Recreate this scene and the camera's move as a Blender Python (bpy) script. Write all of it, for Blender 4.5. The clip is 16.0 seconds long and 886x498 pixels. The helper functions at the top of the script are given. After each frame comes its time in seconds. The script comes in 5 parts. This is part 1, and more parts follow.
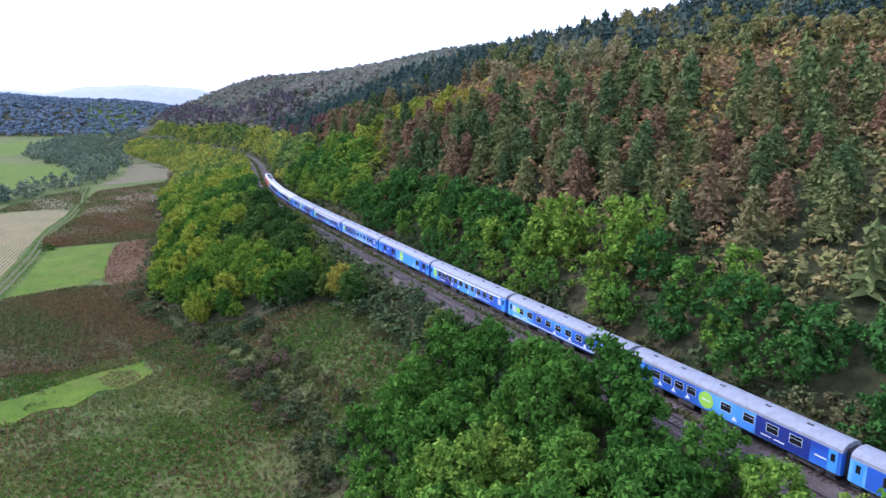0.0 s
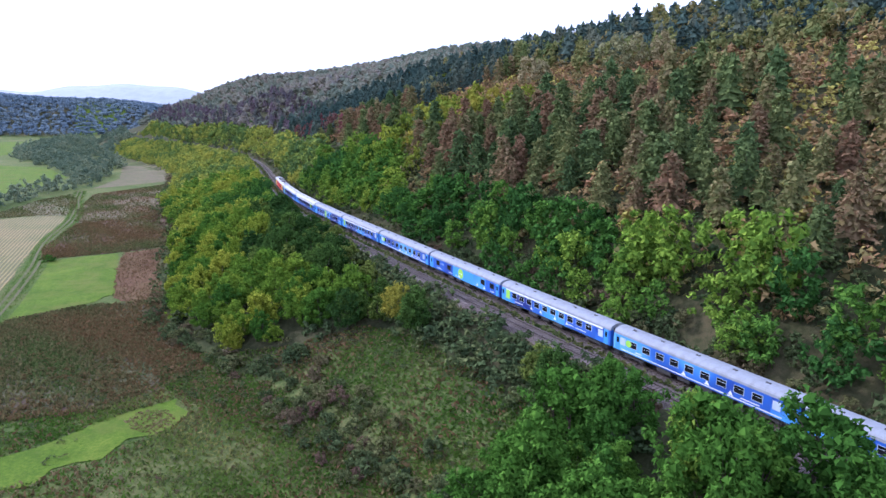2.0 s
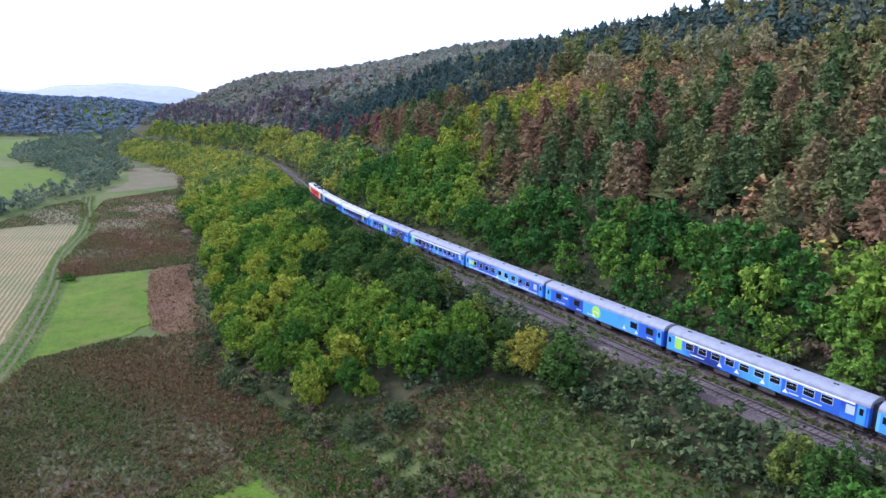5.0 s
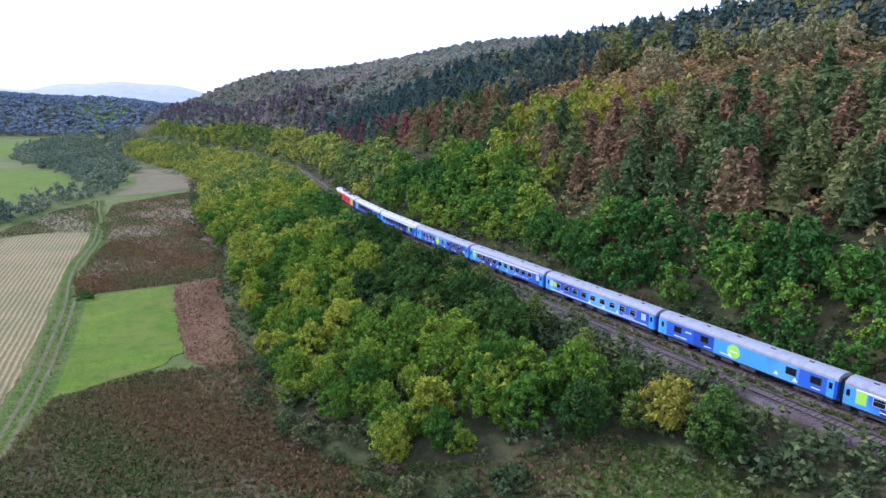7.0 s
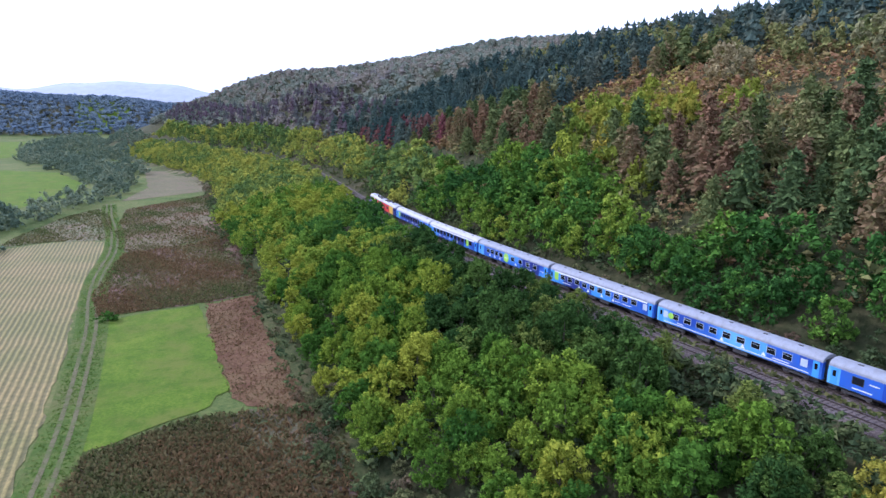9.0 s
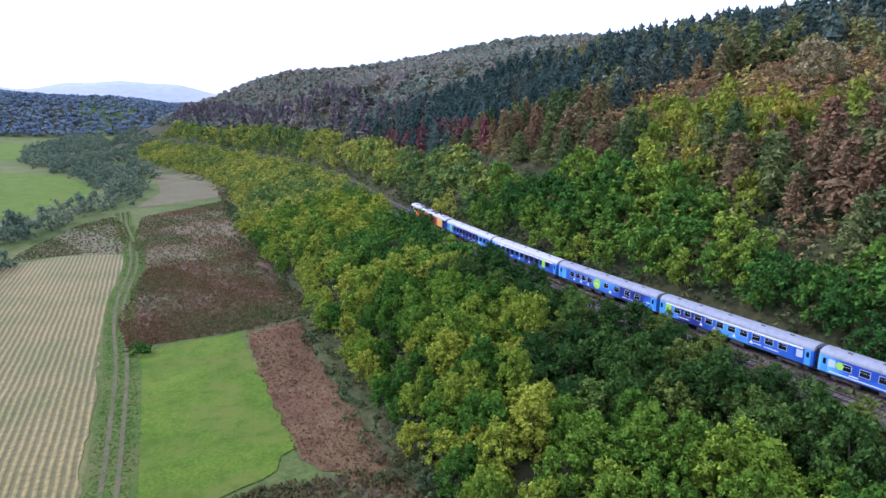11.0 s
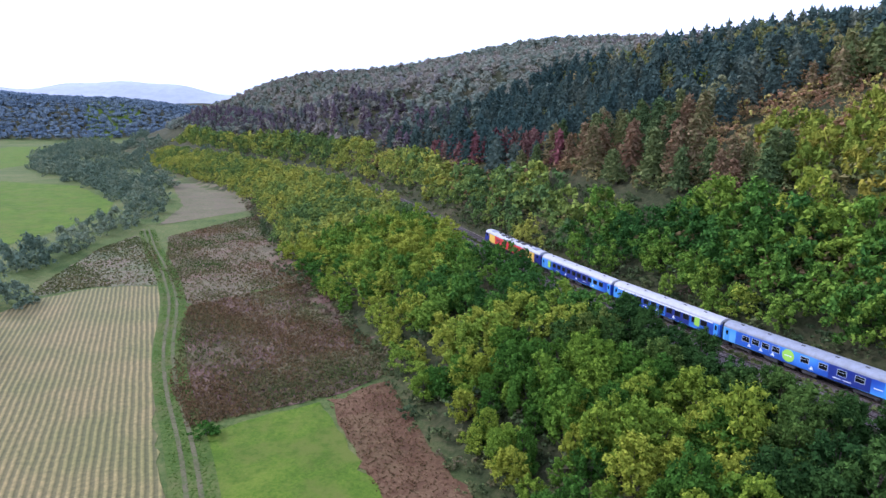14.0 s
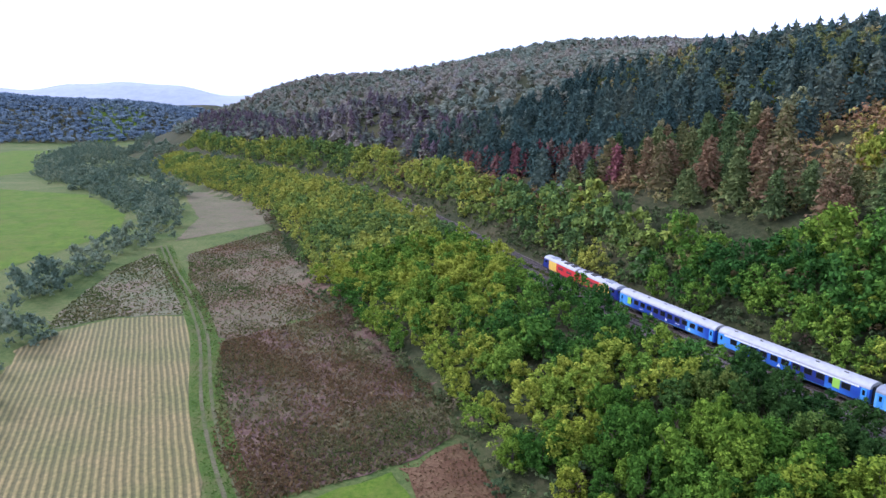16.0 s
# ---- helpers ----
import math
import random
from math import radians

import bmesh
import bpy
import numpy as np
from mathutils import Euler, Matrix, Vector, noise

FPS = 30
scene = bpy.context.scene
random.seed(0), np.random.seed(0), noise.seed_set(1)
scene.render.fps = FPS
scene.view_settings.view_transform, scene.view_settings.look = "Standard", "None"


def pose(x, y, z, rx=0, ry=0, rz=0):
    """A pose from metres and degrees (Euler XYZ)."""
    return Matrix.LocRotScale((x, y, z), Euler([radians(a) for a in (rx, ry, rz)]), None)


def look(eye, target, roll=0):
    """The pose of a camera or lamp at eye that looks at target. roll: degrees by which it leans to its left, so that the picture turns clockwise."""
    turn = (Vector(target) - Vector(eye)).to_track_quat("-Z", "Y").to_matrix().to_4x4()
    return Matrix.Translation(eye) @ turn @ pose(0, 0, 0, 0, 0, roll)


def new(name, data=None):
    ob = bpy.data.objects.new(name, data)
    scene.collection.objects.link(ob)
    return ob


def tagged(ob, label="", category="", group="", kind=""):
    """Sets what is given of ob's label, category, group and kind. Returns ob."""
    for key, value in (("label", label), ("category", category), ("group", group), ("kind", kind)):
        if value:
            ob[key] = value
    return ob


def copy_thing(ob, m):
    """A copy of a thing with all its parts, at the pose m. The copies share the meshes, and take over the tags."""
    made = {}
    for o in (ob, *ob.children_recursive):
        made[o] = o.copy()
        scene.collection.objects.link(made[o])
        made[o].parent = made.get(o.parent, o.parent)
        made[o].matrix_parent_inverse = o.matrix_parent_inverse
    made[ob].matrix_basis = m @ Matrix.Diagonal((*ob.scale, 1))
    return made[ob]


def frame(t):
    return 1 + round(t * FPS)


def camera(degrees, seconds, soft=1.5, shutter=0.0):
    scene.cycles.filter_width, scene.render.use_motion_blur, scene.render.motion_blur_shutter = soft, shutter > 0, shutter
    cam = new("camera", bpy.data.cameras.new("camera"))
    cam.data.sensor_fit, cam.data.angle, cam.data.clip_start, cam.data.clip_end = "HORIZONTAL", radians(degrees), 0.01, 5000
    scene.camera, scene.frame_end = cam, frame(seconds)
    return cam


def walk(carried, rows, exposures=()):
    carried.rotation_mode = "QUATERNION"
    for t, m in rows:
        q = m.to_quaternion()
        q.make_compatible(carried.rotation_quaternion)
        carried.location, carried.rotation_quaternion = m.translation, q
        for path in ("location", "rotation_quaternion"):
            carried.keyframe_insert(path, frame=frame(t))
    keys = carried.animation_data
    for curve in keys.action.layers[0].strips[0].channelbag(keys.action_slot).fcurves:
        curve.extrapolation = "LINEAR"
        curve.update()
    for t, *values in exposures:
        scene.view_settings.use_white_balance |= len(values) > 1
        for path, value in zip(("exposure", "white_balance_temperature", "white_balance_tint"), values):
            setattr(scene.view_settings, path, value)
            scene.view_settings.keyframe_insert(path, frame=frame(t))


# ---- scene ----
cam = camera(70.3, 16.0, soft=1.5)
METRES, EYE, TILT, LEAN, TURN = 176.0, 47.2, -12.5, 0.0, 0.0
ROWS = [
    (0.0, 0.0, 0.0, 0.0, 0.0, 0.0, 0.0),
    (0.5, -0.0209, 0.0207, 0.0045, -0.41, -0.01, 0.07),
    (1.0, -0.0414, 0.0418, 0.0091, -0.65, -0.02, 0.14),
    (1.5, -0.0619, 0.0628, 0.0137, -0.88, -0.03, 0.17),
    (2.0, -0.0822, 0.0842, 0.0185, -1.04, -0.04, 0.22),
    (2.5, -0.1023, 0.1056, 0.0233, -1.14, -0.03, 0.24),
    (3.0, -0.1223, 0.1272, 0.028, -1.24, -0.01, 0.24),
    (3.5, -0.142, 0.1488, 0.0327, -1.32, -0.02, 0.23),
    (4.0, -0.1618, 0.1702, 0.0376, -1.39, -0.01, 0.19),
    (6.5, -0.2597, 0.282, 0.064, -1.6, -0.13, 0.24),
    (7.0, -0.2797, 0.3058, 0.0696, -1.61, -0.14, 0.24),
    (7.5, -0.2997, 0.3299, 0.0752, -1.61, -0.15, 0.2),
    (8.0, -0.3198, 0.3544, 0.0806, -1.61, -0.16, 0.19),
    (8.5, -0.3401, 0.379, 0.0857, -1.6, -0.15, 0.17),
    (9.0, -0.3606, 0.4035, 0.0914, -1.6, -0.14, 0.14),
    (11.5, -0.4654, 0.5255, 0.1253, -1.61, -0.15, 0.15),
    (12.0, -0.4862, 0.5496, 0.1337, -1.6, -0.16, 0.17),
    (12.5, -0.5069, 0.5731, 0.1426, -1.57, -0.17, 0.15),
    (13.0, -0.527, 0.5965, 0.1516, -1.56, -0.18, 0.13),
    (13.5, -0.5472, 0.6194, 0.1609, -1.56, -0.17, 0.13),
    (14.0, -0.5673, 0.6419, 0.1703, -1.55, -0.16, 0.1),
    (14.5, -0.587, 0.6646, 0.1801, -1.55, -0.14, 0.08),
    (15.0, -0.6066, 0.6871, 0.1907, -1.53, -0.17, 0.11),
    (15.5, -0.6259, 0.7094, 0.2009, -1.51, -0.16, 0.11),
    (16.0, -0.6451, 0.7316, 0.2107, -1.53, -0.12, 0.07),
]
walk(cam, [(t, pose(0, 0, EYE, TILT, LEAN, TURN) @ pose(METRES * x, METRES * y, METRES * z, 90 + pitch, roll, yaw)) for t, x, y, z, yaw, pitch, roll in ROWS],
     exposures=[(0.0, 0.36, 5250, 27), (16.0, 0.16, 5250, 27)])

# ---- light: bright overcast sky, veiled sun ahead over the valley ----
SUN_ELEV, SUN_AZ = 33.0, -66.0  # degrees; azimuth from +y towards +x
world = bpy.data.worlds.new("overcast_sky")
scene.world = world
world.use_nodes = True
wn, wl = world.node_tree.nodes, world.node_tree.links
wn.clear()
w_out = wn.new("ShaderNodeOutputWorld")
w_bg = wn.new("ShaderNodeBackground")
w_sky = wn.new("ShaderNodeTexSky")
w_sky.sky_type = "NISHITA"
w_sky.sun_disc = False
w_sky.sun_elevation = radians(SUN_ELEV)
w_sky.sun_rotation = radians(SUN_AZ)
w_mul = wn.new("ShaderNodeMix")
w_mul.data_type, w_mul.blend_type = "RGBA", "MULTIPLY"
w_mul.inputs[0].default_value = 1.0
w_mul.inputs[7].default_value = (0.10, 0.10, 0.10, 1)
w_noise = wn.new("ShaderNodeTexNoise")
w_noise.inputs["Scale"].default_value = 2.2
w_noise.inputs["Detail"].default_value = 5
w_map = wn.new("ShaderNodeMapping")
w_map.inputs["Scale"].default_value = (1, 1, 4)
w_co = wn.new("ShaderNodeTexCoord")
w_ramp = wn.new("ShaderNodeValToRGB")
w_ramp.color_ramp.elements[0].position = 0.35
w_ramp.color_ramp.elements[0].color = (1.03, 1.16, 1.38, 1)
w_ramp.color_ramp.elements[1].position = 0.62
w_ramp.color_ramp.elements[1].color = (1.47, 1.55, 1.70, 1)
w_mix = wn.new("ShaderNodeMix")
w_mix.data_type = "RGBA"
w_mix.inputs[0].default_value = 0.88
wl.new(w_co.outputs["Generated"], w_map.inputs["Vector"])
wl.new(w_map.outputs["Vector"], w_noise.inputs["Vector"])
wl.new(w_noise.outputs["Fac"], w_ramp.inputs["Fac"])
wl.new(w_sky.outputs["Color"], w_mul.inputs[6])
wl.new(w_mul.outputs[2], w_mix.inputs[6])
wl.new(w_ramp.outputs["Color"], w_mix.inputs[7])
wl.new(w_mix.outputs[2], w_bg.inputs["Color"])
w_bg.inputs["Strength"].default_value = 1.0
wl.new(w_bg.outputs["Background"], w_out.inputs["Surface"])

sun_data = bpy.data.lights.new("sun", "SUN")
sun_data.energy, sun_data.angle, sun_data.color = 3.1, radians(14), (1.0, 0.93, 0.82)
sun = new("sun", sun_data)
az, el = radians(SUN_AZ), radians(SUN_ELEV)
sun_dir = Vector((math.sin(az) * math.cos(el), math.cos(az) * math.cos(el), math.sin(el)))
sun.matrix_basis = look(sun_dir * 500, (0, 0, 0))

# ---- materials ----
def shader(name, rough=0.8, metal=0.0):
    m = bpy.data.materials.new(name)
    m.use_nodes = True
    nt = m.node_tree
    bsdf = nt.nodes["Principled BSDF"]
    bsdf.inputs["Roughness"].default_value = rough
    bsdf.inputs["Metallic"].default_value = metal
    return m, nt, bsdf


def ramp_node(nt, stops):
    r = nt.nodes.new("ShaderNodeValToRGB")
    els = r.color_ramp.elements
    while len(els) < len(stops):
        els.new(0.5)
    for e, (p, c) in zip(els, stops):
        e.position, e.color = p, (*c, 1)
    return r


def noise_node(nt, scale, detail=4, rough=0.6, stretch=None, turn=0.0):
    co = nt.nodes.new("ShaderNodeNewGeometry")
    n = nt.nodes.new("ShaderNodeTexNoise")
    n.inputs["Scale"].default_value = scale
    n.inputs["Detail"].default_value = detail
    n.inputs["Roughness"].default_value = rough
    if stretch:
        mp = nt.nodes.new("ShaderNodeMapping")
        mp.inputs["Scale"].default_value = stretch
        mp.inputs["Rotation"].default_value = (0, 0, turn)
        nt.links.new(co.outputs["Position"], mp.inputs["Vector"])
        nt.links.new(mp.outputs["Vector"], n.inputs["Vector"])
    else:
        nt.links.new(co.outputs["Position"], n.inputs["Vector"])
    return n


def mix_node(nt, a, b, fac, mode="MIX"):
    m = nt.nodes.new("ShaderNodeMix")
    m.data_type, m.blend_type = "RGBA", mode
    for sock, v in ((m.inputs[6], a), (m.inputs[7], b)):
        if hasattr(v, "is_linked"):
            nt.links.new(v, sock)
        else:
            sock.default_value = (*v, 1)
    if hasattr(fac, "is_linked"):
        nt.links.new(fac, m.inputs[0])
    else:
        m.inputs[0].default_value = fac
    return m.outputs[2]


def bump(nt, bsdf, height, strength=0.5, dist=0.1):
    b = nt.nodes.new("ShaderNodeBump")
    b.inputs["Strength"].default_value = strength
    b.inputs["Distance"].default_value = dist
    nt.links.new(height, b.inputs["Height"])
    nt.links.new(b.outputs["Normal"], bsdf.inputs["Normal"])


def soil(name, dark, mid, light, scale=0.12, fine=1.5, rough=0.95, relief=0.5, stretch=None, turn=0.0, patch=None, patch_size=0.06):
    """Ground of two scales of variation: broad patches and fine tufts."""
    m, nt, bsdf = shader(name, rough)
    bsdf.inputs["Specular IOR Level"].default_value = 0.1
    a = noise_node(nt, scale, 5, 0.65)
    f = noise_node(nt, fine, 5, 0.75, stretch, turn)
    r = ramp_node(nt, [(0.41, dark), (0.51, mid), (0.61, light)])
    both = nt.nodes.new("ShaderNodeMath")
    both.operation = "MULTIPLY_ADD"
    both.inputs[1].default_value = 0.6
    half = nt.nodes.new("ShaderNodeMath")
    half.operation = "MULTIPLY"
    half.inputs[1].default_value = 0.42
    nt.links.new(a.outputs["Fac"], half.inputs[0])
    nt.links.new(f.outputs["Fac"], both.inputs[0])
    nt.links.new(half.outputs[0], both.inputs[2])
    nt.links.new(both.outputs[0], r.inputs["Fac"])
    col = r.outputs["Color"]
    if patch:
        p1, p2 = noise_node(nt, patch_size, 6, 0.72), noise_node(nt, patch_size * 5, 5, 0.75)
        pr1 = ramp_node(nt, [(0.47, (0, 0, 0)), (0.60, (0.85, 0.85, 0.85))])
        pr2 = ramp_node(nt, [(0.50, (0, 0, 0)), (0.64, (0.8, 0.8, 0.8))])
        nt.links.new(p1.outputs["Fac"], pr1.inputs["Fac"])
        nt.links.new(p2.outputs["Fac"], pr2.inputs["Fac"])
        col = mix_node(nt, col, patch[0], pr1.outputs["Color"])
        col = mix_node(nt, col, patch[1], pr2.outputs["Color"])
    nt.links.new(col, bsdf.inputs["Base Color"])
    bump(nt, bsdf, f.outputs["Fac"], relief, 0.3)
    return m


def paint(name, col, rough=0.4, metal=0.0, dirt=0.25, dirt_col=(0.10, 0.09, 0.08)):
    """Weathered paint: streaky dirt and slight fading."""
    m, nt, bsdf = shader(name, rough, metal)
    n = noise_node(nt, 1.1, 6, 0.7, (1, 1, 0.35))
    r = ramp_node(nt, [(0.42, (0, 0, 0)), (0.75, (dirt, dirt, dirt))])
    nt.links.new(n.outputs["Fac"], r.inputs["Fac"])
    c = mix_node(nt, col, dirt_col, r.outputs["Color"])
    nt.links.new(c, bsdf.inputs["Base Color"])
    bump(nt, bsdf, n.outputs["Fac"], 0.08, 0.02)
    return m


def leafage(name, stops, shared, see=0.24, shade=0.62, lift=1.4):
    """Leaves: colour by plant (object's or stored random value), varied leaf by leaf."""
    m = bpy.data.materials.new(name)
    m.use_nodes = True
    nt = m.node_tree
    nt.nodes.clear()
    out = nt.nodes.new("ShaderNodeOutputMaterial")
    if shared:
        src = nt.nodes.new("ShaderNodeAttribute")
        src.attribute_name = "plant"
        val = src.outputs["Fac"]
    else:
        src = nt.nodes.new("ShaderNodeObjectInfo")
        val = src.outputs["Random"]
    geo = nt.nodes.new("ShaderNodeNewGeometry")
    add = nt.nodes.new("ShaderNodeMath")
    add.operation = "MULTIPLY_ADD"
    add.inputs[1].default_value = 0.22
    nt.links.new(geo.outputs["Random Per Island"], add.inputs[0])
    sub = nt.nodes.new("ShaderNodeMath")
    sub.operation = "SUBTRACT"
    sub.inputs[1].default_value = 0.11
    nt.links.new(val, sub.inputs[0])
    nt.links.new(sub.outputs[0], add.inputs[2])
    r = ramp_node(nt, stops)
    nt.links.new(add.outputs[0], r.inputs["Fac"])
    vary = nt.nodes.new("ShaderNodeHueSaturation")
    mr = nt.nodes.new("ShaderNodeMapRange")
    mr.inputs["To Min"].default_value = shade
    mr.inputs["To Max"].default_value = lift
    nt.links.new(geo.outputs["Random Per Island"], mr.inputs["Value"])
    nt.links.new(mr.outputs["Result"], vary.inputs["Value"])
    nt.links.new(r.outputs["Color"], vary.inputs["Color"])
    d = nt.nodes.new("ShaderNodeBsdfDiffuse")
    tr = nt.nodes.new("ShaderNodeBsdfTranslucent")
    mix = nt.nodes.new("ShaderNodeMixShader")
    mix.inputs[0].default_value = see
    nt.links.new(vary.outputs["Color"], d.inputs["Color"])
    nt.links.new(vary.outputs["Color"], tr.inputs["Color"])
    nt.links.new(d.outputs[0], mix.inputs[1])
    nt.links.new(tr.outputs[0], mix.inputs[2])
    nt.links.new(mix.outputs[0], out.inputs["Surface"])
    return m


BROAD = [(0, (0.04, 0.105, 0.024)), (0.3, (0.07, 0.16, 0.026)), (0.55, (0.125, 0.225, 0.03)), (0.8, (0.21, 0.285, 0.034)), (1, (0.30, 0.325, 0.04))]
BUSHY = [(0, (0.0574, 0.0861, 0.0375)), (0.4, (0.0902, 0.1189, 0.045)), (0.7, (0.1394, 0.1435, 0.0562)), (0.88, (0.1394, 0.1066, 0.0638)), (1, (0.1312, 0.082, 0.06))]
PINE = [(0, (0.0785, 0.1277, 0.0473)), (0.4, (0.1386, 0.175, 0.0585)), (0.65, (0.194, 0.1892, 0.0731)), (0.85, (0.2171, 0.1561, 0.0817)), (1, (0.2171, 0.1277, 0.0731))]
DARKPINE = [(0, (0.0531, 0.0911, 0.0792)), (0.6, (0.0835, 0.1201, 0.095)), (1, (0.1455, 0.1581, 0.1056))]
SCRUB = [(0, (0.1429, 0.1786, 0.0619)), (0.3, (0.2099, 0.2096, 0.0731)), (0.6, (0.2856, 0.2019, 0.09)), (0.85, (0.3024, 0.1631, 0.09)), (1, (0.4032, 0.3648, 0.09))]
# autumn leaves of the spur, lightened and greyed in colour for haze
SPURWOOD_HAZED = [(0, (0.168, 0.2072, 0.1568)), (0.4, (0.224, 0.2408, 0.1736)), (0.75, (0.28, 0.2408, 0.1848)), (1, (0.2352, 0.2296, 0.2128))]
WILLOW = [(0, (0.1066, 0.152, 0.101)), (0.6, (0.1568, 0.2027, 0.1278)), (1, (0.2132, 0.2471, 0.148))]
# far leaves: blue-grey haze put into the base colour
FARWOOD_HAZED = [(0, (0.126, 0.174, 0.217)), (0.6, (0.156, 0.204, 0.238)), (1, (0.186, 0.234, 0.245))]
BIRCH = [(0.0, (0.15, 0.21, 0.03)), (0.6, (0.24, 0.26, 0.035)), (1.0, (0.30, 0.25, 0.04))]
BROAD_BANK = [(0, (0.045, 0.115, 0.018)), (0.35, (0.08, 0.165, 0.02)), (0.65, (0.14, 0.225, 0.024)), (0.85, (0.215, 0.275, 0.028)), (1, (0.29, 0.31, 0.034))]
LOCUST = [(0, (0.042, 0.11, 0.018)), (0.5, (0.07, 0.16, 0.022)), (0.85, (0.115, 0.215, 0.028)), (1, (0.18, 0.26, 0.036))]
# deeper green species near the track, with shade put into the leaf colour
BROAD_DEEP_SHADED = [(0, (0.028, 0.068, 0.018)), (0.5, (0.05, 0.10, 0.022)), (0.85, (0.085, 0.145, 0.028)), (1, (0.14, 0.17, 0.035))]
m_broad, m_broad_s = leafage("leaves_broad", BROAD_BANK, False), leafage("leaves_broad_wood", BROAD, True)
m_locust = leafage("leaves_locust", LOCUST, False)
m_deep_shaded = leafage("leaves_deep_shaded", BROAD_DEEP_SHADED, False)
m_bush, m_bush_s = leafage("leaves_bush", BUSHY, False), leafage("leaves_bush_wood", BUSHY, True)
m_pine, m_pine_s = leafage("needles", PINE, False, 0.2, 0.65, 1.3), leafage("needles_wood", PINE, True, 0.2, 0.65, 1.3)
m_dark_s = leafage("needles_dark", DARKPINE, True, 0.2, 0.75, 1.25)
m_plum_s = leafage("needles_russet", [(0, (0.17, 0.085, 0.085)), (0.6, (0.22, 0.085, 0.085)), (1, (0.16, 0.12, 0.085))], True, 0.2, 0.7, 1.25)
# dark pines below the spur, with the purple cast of haze in their colour
m_belt_s = leafage("needles_plum_hazed", [(0, (0.13, 0.115, 0.125)), (0.5, (0.155, 0.11, 0.125)), (1, (0.12, 0.135, 0.115))], True, 0.2, 0.8, 1.2)
# broad leaves further off, paled so that haze sits in their colour
m_hazy_s = leafage("leaves_broad_hazed", [(0, (0.085, 0.145, 0.05)), (0.35, (0.13, 0.20, 0.052)), (0.65, (0.215, 0.265, 0.052)), (1, (0.35, 0.35, 0.06))], True)
m_old_s = leafage("leaves_pale", [(0, (0.20, 0.21, 0.10)), (1, (0.30, 0.25, 0.13))], True, 0.2, 0.7, 1.3)
m_scrub_s = leafage("leaves_scrub", SCRUB, True, 0.25, 0.75, 1.25)
m_spur_s = leafage("leaves_spur_hazed", SPURWOOD_HAZED, True, 0.2, 0.85, 1.15)
m_willow_s = leafage("leaves_willow", WILLOW, True, 0.2, 0.8, 1.2)
m_far_s = leafage("leaves_far_hazed", FARWOOD_HAZED, True, 0.1, 0.9, 1.1)
m_birch_s = leafage("leaves_birch", BIRCH, True)
m_weed_s = leafage("weeds", [(0.0, (0.075, 0.12, 0.032)), (0.35, (0.14, 0.13, 0.055)), (0.65, (0.15, 0.09, 0.042)), (1.0, (0.22, 0.18, 0.10))], True, 0.3, 0.6, 1.3)
m_grass_s = leafage("grass_blades", [(0.0, (0.05, 0.11, 0.015)), (0.6, (0.105, 0.165, 0.03)), (1.0, (0.21, 0.195, 0.065))], True, 0.3, 0.85, 1.15)
m_bark = soil("bark", (0.05, 0.04, 0.03), (0.10, 0.08, 0.06), (0.17, 0.14, 0.11), 0.8, 6, 0.9, 0.6)
m_ballast = soil("ballast", (0.095, 0.075, 0.068), (0.155, 0.125, 0.115), (0.22, 0.185, 0.17), 0.2, 7, 0.95, 0.9)
# haze over the horizon hills, mixed into their base colour
m_hill_haze = soil("far_hill_haze", (0.33, 0.36, 0.41), (0.36, 0.39, 0.44), (0.39, 0.42, 0.47), 0.004, 0.02)

# ---- the lie of the land ----
# line of the track that carries the train, and the foot of the wooded bank, from near to far
LINE = [(96.0, -62.0), (60.0, 7.0), (27.4, 68.6), (15.3, 90.5), (2.8, 112.7), (-9.4, 135.5), (-21.3, 158.0), (-33.2, 180.5), (-45.2, 203.5),
        (-56.8, 228.0), (-67.0, 251.5), (-76.2, 277.0), (-85.2, 305.0), (-93.8, 331.0), (-104.0, 363.0), (-115.5, 397.0),
        (-131.0, 438.0), (-150.0, 475.0), (-182.0, 530.0), (-225.0, 590.0), (-275.0, 650.0)]
FOOT = [(48.0, -90.0), (2.0, 20.0), (-12.0, 62.0), (-18.0, 90.0), (-31.0, 108.0), (-52.0, 128.0), (-73.0, 147.0), (-86.0, 183.0), (-101.0, 219.0),
        (-112.0, 254.0), (-132.0, 288.0), (-146.0, 320.0), (-167.0, 383.0), (-189.0, 446.0), (-222.0, 505.0), (-262.0, 565.0), (-312.0, 630.0), (-350.0, 690.0)]
BED = 13.6
GAUGE_GAP = 4.6


def smooth_line(pts, step):
    """An even, smoothed polyline through the points."""
    p = np.array(pts, float)
    s = np.concatenate([[0], np.cumsum(np.hypot(*np.diff(p, axis=0).T))])
    t = np.arange(0, s[-1], 1.0)
    xy = np.stack([np.interp(t, s, p[:, 0]), np.interp(t, s, p[:, 1])], 1)
    k = np.hanning(41)
    k /= k.sum()
    pad = np.concatenate([2 * xy[0] - xy[20:0:-1], xy, 2 * xy[-1] - xy[-2:-22:-1]])
    sm = np.stack([np.convolve(pad[:, i], k, "valid") for i in (0, 1)], 1)
    s = np.concatenate([[0], np.cumsum(np.hypot(*np.diff(sm, axis=0).T))])
    t = np.arange(0, s[-1], step)
    return np.stack([np.interp(t, s, sm[:, 0]), np.interp(t, s, sm[:, 1])], 1)


line = np.concatenate([smooth_line(LINE, 4.0), [(-390, 800), (-480, 1000), (-520, 1300), (-540, 2000), (-560, 5000)]])
